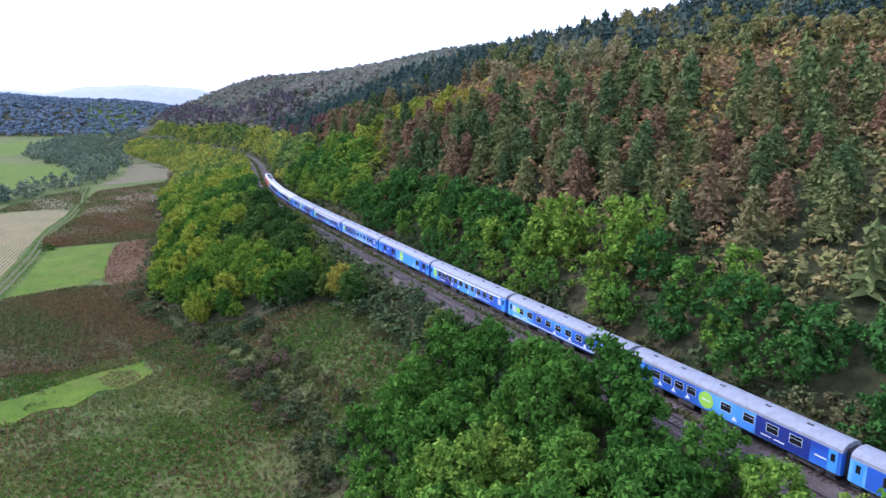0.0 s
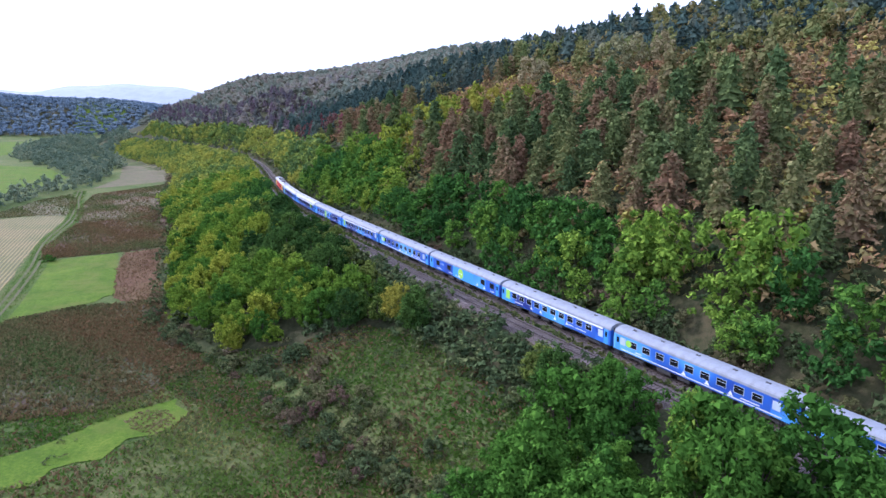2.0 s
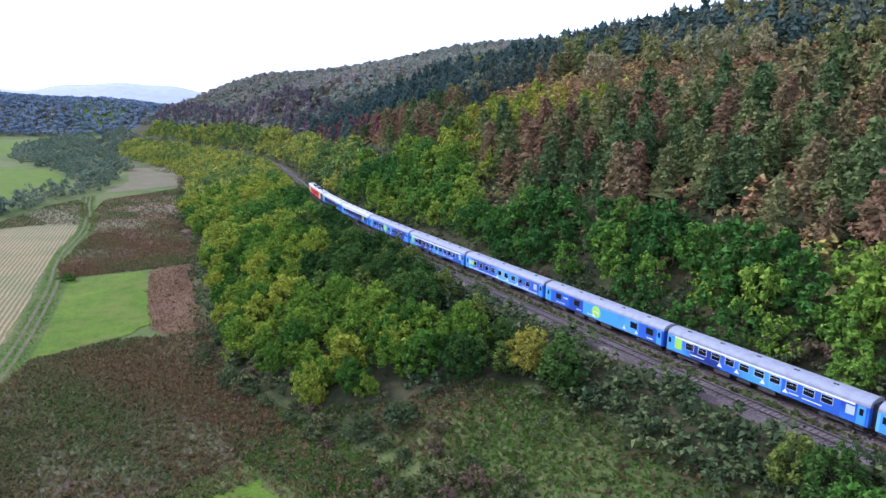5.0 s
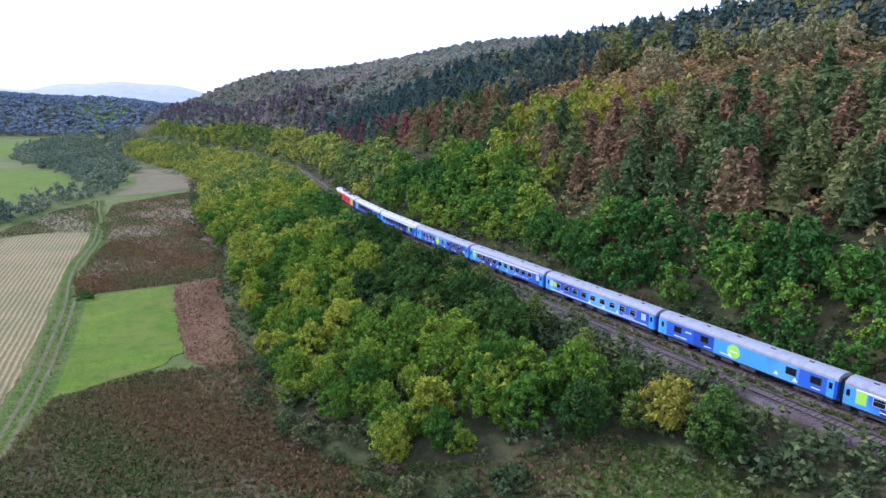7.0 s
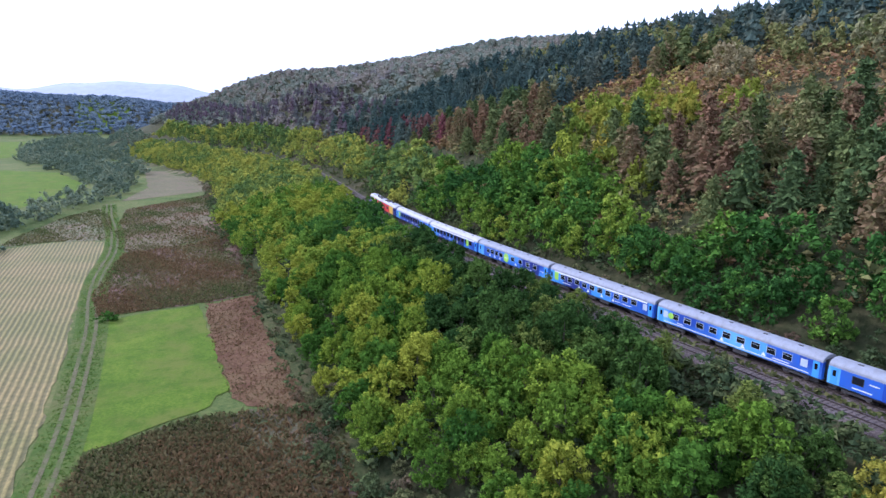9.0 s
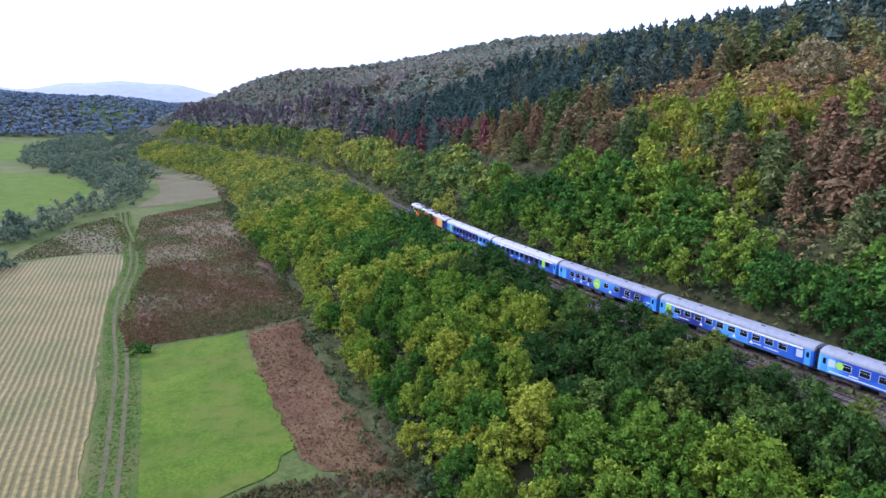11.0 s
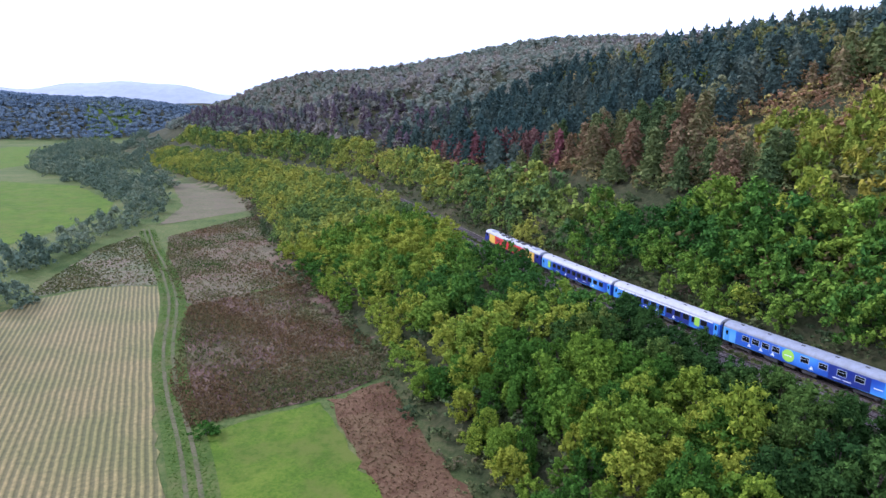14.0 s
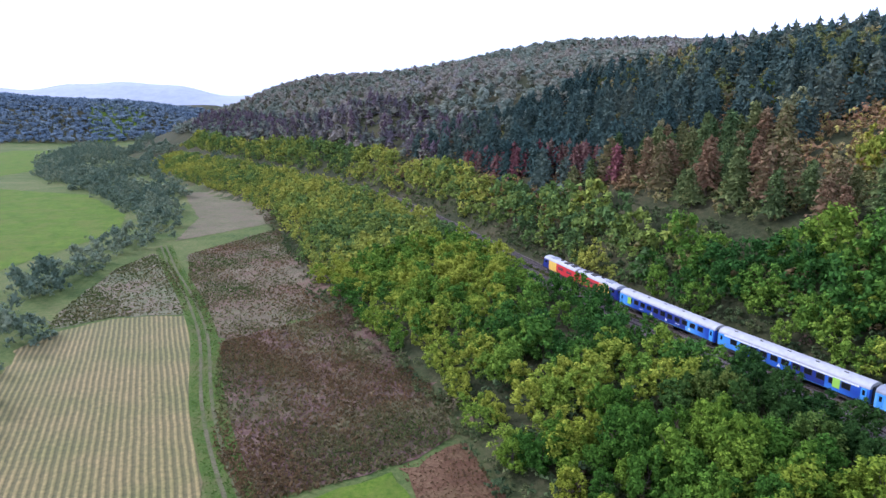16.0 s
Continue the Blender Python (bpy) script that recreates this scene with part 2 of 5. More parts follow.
foot = np.concatenate([smooth_line(FOOT, 6.0), [(-450, 840), (-520, 1040), (-562, 1340), (-592, 2060), (-612, 5000)]])


def to_line(x, y, pts):
    """Signed distance to a polyline (right of it is positive) and the way along it."""
    x, y = np.ravel(x).astype(float), np.ravel(y).astype(float)
    best, sign, along = np.full(x.shape, 1e9), np.ones(x.shape), np.zeros(x.shape)
    seg = np.diff(pts, axis=0)
    ln = np.hypot(seg[:, 0], seg[:, 1])
    start = np.concatenate([[0], np.cumsum(ln)])
    for i in range(len(seg)):
        u, n = seg[i] / ln[i], ln[i]
        dx, dy = x - pts[i, 0], y - pts[i, 1]
        a = dx * u[0] + dy * u[1]
        if i == 0:
            q = np.minimum(a, n)
        elif i == len(seg) - 1:
            q = np.maximum(a, 0)
        else:
            q = np.clip(a, 0, n)
        r = np.hypot(dx - q * u[0], dy - q * u[1])
        better = r < best
        best = np.where(better, r, best)
        sign = np.where(better, np.where(dx * u[1] - dy * u[0] > 0, 1.0, -1.0), sign)
        along = np.where(better, start[i] + q, along)
    return best * sign, along


def sstep(a, b, v):
    t = np.clip((v - a) / (b - a), 0, 1)
    return t * t * (3 - 2 * t)


def wavy(x, y, size, seed=0.0):
    """A cheap, smooth, uneven field from -1 to 1."""
    a = np.sin(x / size + 1.3 * np.sin(y / size * 0.7 + seed) + seed * 2.1)
    b = np.sin(y / size * 1.13 + 1.7 * np.sin(x / size * 0.61 - seed) + seed)
    c = np.sin((x + y) / size * 2.3 + seed * 3.3) * 0.5
    return (a + b + c) / 2.5


SLOPE_D = [0, 4, 12, 28, 40, 62, 90, 108, 126, 160, 240, 375, 700, 1500]
SLOPE_Z = [BED, BED, 20.5, 32, 37.5, 46, 57, 64.5, 72, 82, 92, 108, 114, 90]


def land(x, y):
    """Height of the ground in metres."""
    shape = np.shape(x)
    x, y = np.ravel(x).astype(float), np.ravel(y).astype(float)
    d, s = to_line(x, y, line)
    f, _ = to_line(x, y, foot)
    bank = f / np.maximum(f - d - 8.5, 0.5)
    left = (BED - 0.1) * np.clip(bank, 0, 1) ** 0.85
    left = np.where(f <= 0, 0, left)
    left = np.where(d > -8.5, BED, left)
    right = np.interp(d, SLOPE_D, SLOPE_Z)
    right = right + sstep(12, 60, d) * wavy(x, y, 28, 1.0) * 1.6
    right = BED + (right - BED) * (1 - 0.55 * sstep(700, 1300, y) * sstep(60, -260, x)) * (1 - 0.6 * sstep(1500, 3200, y))
    z = np.where(d > -1, right, left)
    # spur that closes the valley, and the wooded hills across it
    z = z + 14 * np.exp(-(((x + 135) / 62) ** 2 + ((y - 565) / 62) ** 2)) * sstep(8, 40, d)
    # the bald summit at the back of the hill and the shoulder over the valley
    z = z + (15 * np.exp(-(((x - 50) / 130) ** 2 + ((y - 835) / 110) ** 2)) + 9 * np.exp(-(((x + 255) / 70) ** 2 + ((y - 830) / 80) ** 2))) * sstep(8, 60, d)
    across = 64 * sstep(1000, 1330, y - 0.10 * (x + 700)) * sstep(-470, -720, x - 0.05 * (y - 1000)) * sstep(2600, 1700, y)
    across = across * (1 + 0.22 * wavy(x, y, 130, 2.0))
    z = np.maximum(z, across)
    z = z + sstep(3, -30, f) * 0.25 * wavy(x, y, 22, 3.0)
    return z.reshape(shape)


def land1(x, y):
    return float(land(np.array([x]), np.array([y]))[0])


def mesh_of(name, verts, faces, mats, smooth=False):
    me = bpy.data.meshes.new(name)
    me.from_pydata([tuple(v) for v in verts], [], [tuple(f) for f in faces])
    for m in (mats if isinstance(mats, (list, tuple)) else [mats]):
        me.materials.append(m)
    if smooth:
        me.polygons.foreach_set("use_smooth", [True] * len(me.polygons))
    me.update()
    return me


def grid_mesh(name, xs, ys, zf, mat, smooth=True):
    X, Y = np.meshgrid(xs, ys)
    Z = zf(X, Y)
    v = np.stack([X.ravel(), Y.ravel(), Z.ravel()], 1)
    nx, ny = len(xs), len(ys)
    i = (np.arange(ny - 1)[:, None] * nx + np.arange(nx - 1)[None, :]).ravel()
    f = np.stack([i, i + 1, i + nx + 1, i + nx], 1)
    return mesh_of(name, v.tolist(), f.tolist(), mat, smooth)


# one sheet, fine near the line and coarser towards the horizon
gx = np.concatenate([np.linspace(-4400, -900, 36)[:-1], np.linspace(-900, -260, 33)[:-1], np.arange(-260, 240, 3.5), np.linspace(240, 900, 30), np.linspace(1000, 4400, 18)])
gy = np.concatenate([np.linspace(-1500, -60, 25)[:-1], np.arange(-60, 520, 3.5), np.linspace(520, 1000, 41)[:-1], np.linspace(1000, 2000, 41)[:-1], np.linspace(2000, 4600, 40)])

m_ground, nt, bsdf = shader("ground", 0.95)
bsdf.inputs["Specular IOR Level"].default_value = 0.1
g1, g2, g3 = noise_node(nt, 0.05, 5, 0.6), noise_node(nt, 0.9, 6, 0.75), noise_node(nt, 0.012, 3, 0.5)
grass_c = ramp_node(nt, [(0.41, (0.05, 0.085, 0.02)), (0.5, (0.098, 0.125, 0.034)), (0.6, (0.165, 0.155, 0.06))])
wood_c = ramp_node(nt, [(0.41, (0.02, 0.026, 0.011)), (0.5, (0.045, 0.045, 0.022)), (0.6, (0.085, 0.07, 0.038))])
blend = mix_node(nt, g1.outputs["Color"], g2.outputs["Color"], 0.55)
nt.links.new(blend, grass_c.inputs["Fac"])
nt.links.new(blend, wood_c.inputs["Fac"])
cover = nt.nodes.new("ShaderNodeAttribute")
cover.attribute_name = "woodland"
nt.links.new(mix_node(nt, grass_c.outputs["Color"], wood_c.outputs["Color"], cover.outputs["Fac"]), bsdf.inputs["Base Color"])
bump(nt, bsdf, g2.outputs["Fac"], 0.6, 0.4)

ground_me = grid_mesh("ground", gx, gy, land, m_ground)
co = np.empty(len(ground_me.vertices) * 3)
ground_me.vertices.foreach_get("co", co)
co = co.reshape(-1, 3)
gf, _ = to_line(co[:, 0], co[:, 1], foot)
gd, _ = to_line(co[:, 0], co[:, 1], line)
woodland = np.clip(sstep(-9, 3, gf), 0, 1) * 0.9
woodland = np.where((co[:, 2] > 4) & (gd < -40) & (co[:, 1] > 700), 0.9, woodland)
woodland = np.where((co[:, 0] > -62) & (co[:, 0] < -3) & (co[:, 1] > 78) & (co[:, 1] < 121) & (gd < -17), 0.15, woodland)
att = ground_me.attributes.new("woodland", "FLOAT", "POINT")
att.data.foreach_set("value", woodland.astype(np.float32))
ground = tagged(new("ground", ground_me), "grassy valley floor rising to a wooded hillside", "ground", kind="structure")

# backdrop of wooded hills on the horizon, pale blue to stand for haze
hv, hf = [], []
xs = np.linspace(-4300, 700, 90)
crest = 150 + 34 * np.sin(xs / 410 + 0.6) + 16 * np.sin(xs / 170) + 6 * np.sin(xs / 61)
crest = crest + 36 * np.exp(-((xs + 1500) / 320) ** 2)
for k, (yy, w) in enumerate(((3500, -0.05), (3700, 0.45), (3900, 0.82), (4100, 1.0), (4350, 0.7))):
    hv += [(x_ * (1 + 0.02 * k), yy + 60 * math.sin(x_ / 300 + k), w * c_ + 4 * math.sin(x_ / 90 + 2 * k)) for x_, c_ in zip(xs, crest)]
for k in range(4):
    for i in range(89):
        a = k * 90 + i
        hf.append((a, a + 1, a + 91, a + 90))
tagged(new("backdrop_hills", mesh_of("backdrop_hills", hv, hf, m_hill_haze, True)), "wooded hills on the horizon, coloured pale blue for haze", "hills", kind="structure")

# ---- plants: leaf clumps on limbs ----
def part(name, me, parent, label="", m=None):
    ob = new(name, me)
    ob.parent = parent
    if m is not None:
        ob.matrix_basis = m
    if label:
        ob["label"] = label
    return ob


def leaves(rng, centres, radii, per, size, flat=0.55, core=True):
    """Pointed leaf sprays scattered through clumps; returns vertices (n, 3, 3)."""
    c = np.repeat(centres, per, 0)
    r = np.repeat(radii, per, 0)
    n = len(c)
    dirs = rng.normal(size=(n, 3))
    dirs /= np.linalg.norm(dirs, axis=1, keepdims=True)
    rad = 0.55 + 0.6 * rng.random(n) ** 0.8
    p = c + dirs * rad[:, None] * r
    out = dirs * 0.8 + rng.normal(size=(n, 3)) * 0.55 + np.array([0, 0, flat])
    out /= np.linalg.norm(out, axis=1, keepdims=True)
    a = np.cross(out, rng.normal(size=(n, 3)))
    a /= np.linalg.norm(a, axis=1, keepdims=True)
    b = np.cross(out, a)
    ln = size * (0.6 + 0.8 * rng.random(n))[:, None]
    wd = ln * (0.34 + 0.2 * rng.random(n))[:, None]
    droop = np.array([0, 0, -0.18]) * ln
    sprays = np.stack([p - a * ln * 0.5 + b * wd * 0.5, p - a * ln * 0.3 - b * wd, p + a * ln * 0.6 + droop], 1)
    if not core:
        return sprays
    # the dense inside of each clump: a rough eight-sided knot of foliage
    m = len(centres)
    ax = np.eye(3)[None] * (0.45 + 0.25 * rng.random((m, 3, 1))) * radii[:, None, :]
    tri = []
    for sx in (-1, 1):
        for sy in (-1, 1):
            for sz in (-1, 1):
                q = [centres + sx * ax[:, 0], centres + sy * ax[:, 1], centres + sz * ax[:, 2]]
                tri.append(np.stack(q if sx * sy * sz > 0 else q[::-1], 1))
    return np.concatenate([sprays] + tri)


def broad_crown(rng, R, H, base, clumps, per, size, tall=1.0, plump=1.0):
    """Crown of leaf clumps round a lumpy, uneven dome."""
    n = clumps
    th = rng.random(n) * 2 * np.pi
    u = rng.random(n) ** 0.8
    lobes = 1 + 0.28 * np.sin(th * 2 + rng.random() * 6) + 0.2 * np.sin(th * 3 + rng.random() * 6)
    prof = np.sin(np.pi * (0.12 + 0.80 * u)) ** 0.75
    rr = R * lobes * prof * (0.35 + 0.65 * rng.random(n) ** 0.5)
    c = np.stack([rr * np.cos(th), rr * np.sin(th), base + u * H * (0.85 + 0.3 * rng.random(n))], 1)
    rad = plump * R * (0.13 + 0.16 * rng.random(n))
    return leaves(rng, c, np.stack([rad, rad, rad * 0.72 * tall], 1), per, size), c


def pine_crown(rng, R, H, base, tiers, sides, per, size):
    """Ragged, drooping tiers of boughs that narrow to a tip, with sprays at the bough ends."""
    tri, tips = [], []
    lift = (H - base) / tiers
    for i in range(tiers):
        u = i / tiers
        z = base + u * (H - base)
        reach = R * (1 - u) ** 0.7 * (0.7 + 0.5 * rng.random()) + 0.12
        a0 = rng.random() * 6.28
        sway = rng.normal(size=2) * 0.06 * R
        rim = []
        for k in range(sides):
            a = a0 + 6.2832 * k / sides + rng.normal() * 0.12
            r = reach * (1.0 if k % 2 else 0.5) * (0.75 + 0.5 * rng.random())
            rim.append((r * math.cos(a) + sway[0], r * math.sin(a) + sway[1], z - 0.16 * r + 0.1 * rng.normal()))
            if k % 2:
                tips.append(rim[-1])
        top = (sway[0] * 0.5, sway[1] * 0.5, z + lift * (1.25 + 0.3 * rng.random()))
        tri += [(top, rim[k], rim[(k + 1) % sides]) for k in range(sides)]
    tips = np.array(tips)
    rad = np.tile(np.array([[0.2 * R, 0.2 * R, 0.14 * R]]), (len(tips), 1))
    return np.concatenate([np.array(tri), leaves(rng, tips, rad, per, size, 0.9, False)]), tips


def lumps(rng, R, H, base, n, per, size):
    """A far crown: a few jittered, many-sided lumps with ragged sprays on them."""
    g = (1 + 5 ** 0.5) / 2
    iv = np.array([(-1, g, 0), (1, g, 0), (-1, -g, 0), (1, -g, 0), (0, -1, g), (0, 1, g), (0, -1, -g), (0, 1, -g), (g, 0, -1), (g, 0, 1), (-g, 0, -1), (-g, 0, 1)]) / 1.9
    ifc = [(0, 11, 5), (0, 5, 1), (0, 1, 7), (0, 7, 10), (0, 10, 11), (1, 5, 9), (5, 11, 4), (11, 10, 2), (10, 7, 6), (7, 1, 8),
           (3, 9, 4), (3, 4, 2), (3, 2, 6), (3, 6, 8), (3, 8, 9), (4, 9, 5), (2, 4, 11), (6, 2, 10), (8, 6, 7), (9, 8, 1)]
    out, cs, rs = [], [], []
    for k in range(n):
        a, u = rng.random() * 6.28, (k + 0.5) / n
        r = R * 0.5 * rng.random() ** 0.5 * (1.2 - u)
        c = np.array((r * math.cos(a), r * math.sin(a), base + H * (0.3 + 0.5 * u)))
        rad = R * (0.75 - 0.3 * u) * np.array((1, 1, 0.62 * H / R / 1.4))
        v = c + iv * rad * (0.62 + 0.26 * rng.random((12, 1)))
        out += [v[list(f)] for f in ifc]
        cs.append(c)
        rs.append(rad)
    return np.concatenate([np.array(out), leaves(rng, np.array(cs), np.array(rs), per, size, 0.7, False)])


def quads_mesh(name, q, mat):
    n, k = q.shape[:2]
    me = bpy.data.meshes.new(name)
    me.vertices.add(n * k)
    me.vertices.foreach_set("co", q.reshape(-1).astype(np.float32))
    me.loops.add(n * k)
    me.loops.foreach_set("vertex_index", np.arange(n * k, dtype=np.int32))
    me.polygons.add(n)
    me.polygons.foreach_set("loop_start", np.arange(0, n * k, k, dtype=np.int32))
    me.materials.append(mat)
    me.update(calc_edges=True)
    return me


def limb(verts, faces, path, r0, r1, sides=6):
    """A tapered limb along a path."""
    base = len(verts)
    for i, p in enumerate(path):
        r = r0 + (r1 - r0) * i / (len(path) - 1)
        for k in range(sides):
            a = 6.2832 * k / sides
            verts.append((p[0] + r * math.cos(a), p[1] + r * math.sin(a), p[2]))
    for i in range(len(path) - 1):
        for k in range(sides):
            a, b = base + i * sides + k, base + i * sides + (k + 1) % sides
            faces.append((a, b, b + sides, a + sides))


def trunk_mesh(rng, H, r, centres, limbs=9):
    v, f = [], []
    lean = rng.normal(size=2) * 0.05 * H
    limb(v, f, [(0, 0, -0.6), (lean[0] * 0.3, lean[1] * 0.3, H * 0.33), (lean[0] * 0.7, lean[1] * 0.7, H * 0.66), (lean[0], lean[1], H * 0.95)], r, r * 0.25)
    for c in centres[rng.permutation(len(centres))[:limbs]]:
        z0 = min(H * 0.75, max(0.2 * H, c[2] * 0.55))
        k = z0 / H
        s = (lean[0] * k, lean[1] * k, z0)
        mid = ((s[0] + c[0]) * 0.5, (s[1] + c[1]) * 0.5, s[2] * 0.35 + c[2] * 0.65)
        limb(v, f, [s, mid, tuple(c)], r * 0.4, r * 0.1, 5)
    return mesh_of("trunk", v, f, m_bark)


def plant_thing(name, trunk_me, crown_me, label, category, group):
    root = new(name)
    root.empty_display_size = 0.5
    part("trunk", trunk_me, root)
    part("crown", crown_me, root)
    return tagged(root, label, category, group)


def joined(name, variants, places, mat, label, category):
    """Many plants in one mesh; places: x, y, z, scale, turn, tint, height factor."""
    rng = np.random.default_rng(len(places) + 7)
    blocks, tints = [], []
    pick = rng.integers(0, len(variants), len(places))
    for k, q in enumerate(variants):
        sel = places[pick == k]
        if not len(sel):
            continue
        c, s = np.cos(sel[:, 4]), np.sin(sel[:, 4])
        x = (q[None, :, :, 0] * c[:, None, None] - q[None, :, :, 1] * s[:, None, None]) * sel[:, 3, None, None] + sel[:, 0, None, None]
        y = (q[None, :, :, 0] * s[:, None, None] + q[None, :, :, 1] * c[:, None, None]) * sel[:, 3, None, None] + sel[:, 1, None, None]
        z = q[None, :, :, 2] * (sel[:, 3] * sel[:, 6])[:, None, None] + sel[:, 2, None, None]
        blocks.append(np.stack([x, y, z], -1).reshape(-1, 3, 3))
        tints.append(np.repeat(sel[:, 5], len(q) * 3))
    me = quads_mesh(name, np.concatenate(blocks), mat)
    a = me.attributes.new("plant", "FLOAT", "POINT")
    a.data.foreach_set("value", np.concatenate(tints).astype(np.float32))
    return tagged(new(name, me), label, category, kind="stuff")


def scatter(seed, x0, x1, y0, y1, step):
    rng = np.random.default_rng(seed)
    X, Y = np.meshgrid(np.arange(x0, x1, step), np.arange(y0, y1, step))
    X = X + (rng.random(X.shape) - 0.5) * step * 0.95
    Y = Y + (rng.random(Y.shape) - 0.5) * step * 0.95
    return X.ravel(), Y.ravel(), rng


rng = np.random.default_rng(11)
broad_near = [broad_crown(rng, 2.7 + 0.5 * rng.random(), 5.6, 0.9, 92, 34, 0.37, tall=1.35, plump=0.92) for _ in range(6)]
broad_mid = [broad_crown(rng, 2.8 + 0.5 * rng.random(), 5.6, 0.7, 46, 18, 0.52, tall=1.3, plump=0.95)[0] for _ in range(8)]
broad_far = [lumps(rng, 3.3, 6.8, 0.2, 2, 30, 1.5) for _ in range(8)]
bush_near = [broad_crown(rng, 1.7, 2.3, 0.1, 34, 18, 0.34) for _ in range(4)]
bush_mid = [broad_crown(rng, 1.7, 2.2, 0.0, 8, 6, 0.6, plump=1.7)[0] for _ in range(6)]
broad_clump = [lumps(rng, 4.0, 6.0, 0.2, 1, 26, 2.0) for _ in range(6)]
willow = [broad_crown(rng, 3.0, 4.6, 0.2, 12, 13, 0.72, plump=1.55)[0] for _ in range(6)]
broad_wide = [broad_crown(rng, 3.0, 5.2, 0.5, 18, 9, 0.95, plump=1.3)[0] for _ in range(6)]
pine_near = [pine_crown(rng, 2.6, 11.0, 2.0, 12, 14, 9, 0.66) for _ in range(5)]
pine_mid = [pine_crown(rng, 2.6, 11.0, 1.4, 9, 10, 6, 0.95)[0] for _ in range(6)]
pine_far = [pine_crown(rng, 3.1, 10.5, 0.8, 6, 9, 5, 1.3)[0] for _ in range(6)]

broad_me = [(trunk_mesh(rng, 5.6, 0.16, c), quads_mesh("crown", q, m_broad)) for q, c in broad_near]
locust_me = [(t, quads_mesh("crown", q, m_locust)) for (t, _), (q, c) in zip(broad_me, broad_near)]
deep_shaded_me = [(t, quads_mesh("crown", q, m_deep_shaded)) for (t, _), (q, c) in zip(broad_me, broad_near)]
bush_me = [(trunk_mesh(rng, 1.7, 0.06, c, 7), quads_mesh("crown", q, m_bush)) for q, c in bush_near]
pine_me = [(trunk_mesh(rng, 10.2, 0.17, c, 10), quads_mesh("crown", q, m_pine)) for q, c in pine_near]

# ---- woods ----
def tint(x, y, size, seed, rng, spread=0.5):
    return np.clip(0.5 + 0.42 * wavy(x, y, size, seed) + (rng.random(len(x)) - 0.5) * spread, 0, 1)


def rows_of(x, y, sc, rng, tn, hf=None, sink=0.15):
    hf = np.ones(len(x)) if hf is None else hf
    return np.stack([x, y, land(x, y) - sink, sc, rng.random(len(x)) * 6.283, tn, hf], 1)


def plant_all(kind, rows, meshes, label, category, group):
    first = {}
    r = np.random.default_rng(len(rows))
    for x, y, z, sc, turn, tn, hf in rows:
        k = int(r.integers(0, len(meshes)))
        m = Matrix.LocRotScale((x, y, z), Euler((r.normal() * 0.04, r.normal() * 0.04, turn)), (sc, sc, sc * hf))
        if k not in first:
            first[k] = plant_thing(kind, *meshes[k], label, category, group)
            first[k].matrix_basis = m
        else:
            o = copy_thing(first[k], Matrix.Identity(4))
            o.matrix_basis = m


def inside(x, y, poly):
    p = np.array(poly)
    hit = np.zeros(len(x), bool)
    j = len(p) - 1
    for i in range(len(p)):
        c = ((p[i, 1] > y) != (p[j, 1] > y)) & (x < (p[j, 0] - p[i, 0]) * (y - p[i, 1]) / (p[j, 1] - p[i, 1] + 1e-9) + p[i, 0])
        hit ^= c
        j = i
    return hit


# bank below the line: young broad-leaved trees
x, y, rng = scatter(21, -380, 60, 25, 720, 4.1)
d, s = to_line(x, y, line)
f, _ = to_line(x, y, foot)
GLADE = [(-70, 136), (-54, 131), (-41, 127), (-27, 125), (-19, 118), (-13, 109), (-7, 99), (-1, 89), (-4, 79), (-14, 79), (-28, 92), (-45, 106), (-62, 118)]
BRAMBLES = [(-47, 122), (-40, 125), (-33, 118), (-24, 104), (-13, 88), (-9, 78), (-19, 77), (-30, 92), (-41, 107)]
keep = (d < -9.5 - 1.0 * sstep(86, 78, y) + 1.4 * sstep(165, 185, y) - 5 * sstep(88, 98, y) * sstep(158, 145, y)) & (f > 1.0) & ~inside(x, y, GLADE)
keep &= rng.random(len(x)) < 0.93
x, y, d, f = x[keep], y[keep], d[keep], f[keep]
edge = np.clip(f / 12, 0.45, 1) * np.clip((-d - 4) / 14, 0.5, 1)
edge = np.maximum(edge, np.maximum(sstep(86, 78, y), 0.68 * sstep(165, 185, y) * sstep(0, 9, f)))
sc = (0.72 + 0.5 * rng.random(len(x))) * (0.55 + 0.45 * edge) * (1 + 0.16 * sstep(125, 80, y))
# tint falls towards the track: deeper green, and shade put into the colour
bank = rows_of(x, y, sc, rng, np.clip((0.5 + (tint(x, y, 14, 1.0, rng, 0.8) - 0.5) * (1 - 0.35 * sstep(160, 100, y))) + 0.12 + 0.03 * sstep(150, 210, y) - 0.22 * sstep(-36, -14, d) * sstep(330, 230, y) + 0.12 * sstep(20, 4, f), 0, 1), 0.85 + 0.35 * rng.random(len(x)))
near = (y > 34) & (y < 300)
order = np.argsort(np.where(near, 0, 1000) + y)
n_near = min(300, int(near.sum()))
chosen = order[:n_near]
stand = y[chosen] < 88
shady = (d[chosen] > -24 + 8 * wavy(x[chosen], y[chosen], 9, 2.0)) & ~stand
plant_all("tree", bank[chosen[stand]], locust_me, "tall lush green tree in a stand beside the railway", "tree", "trees along the railway bank")
plant_all("tree", bank[chosen[~shady & ~stand]], broad_me, "young broad-leaved tree with dense green foliage on the bank", "tree", "trees along the railway bank")
plant_all("tree", bank[chosen[shady]], deep_shaded_me, "dark green broad-leaved tree on the bank beside the railway", "tree", "trees along the railway bank")
rest = bank[order[n_near:]]
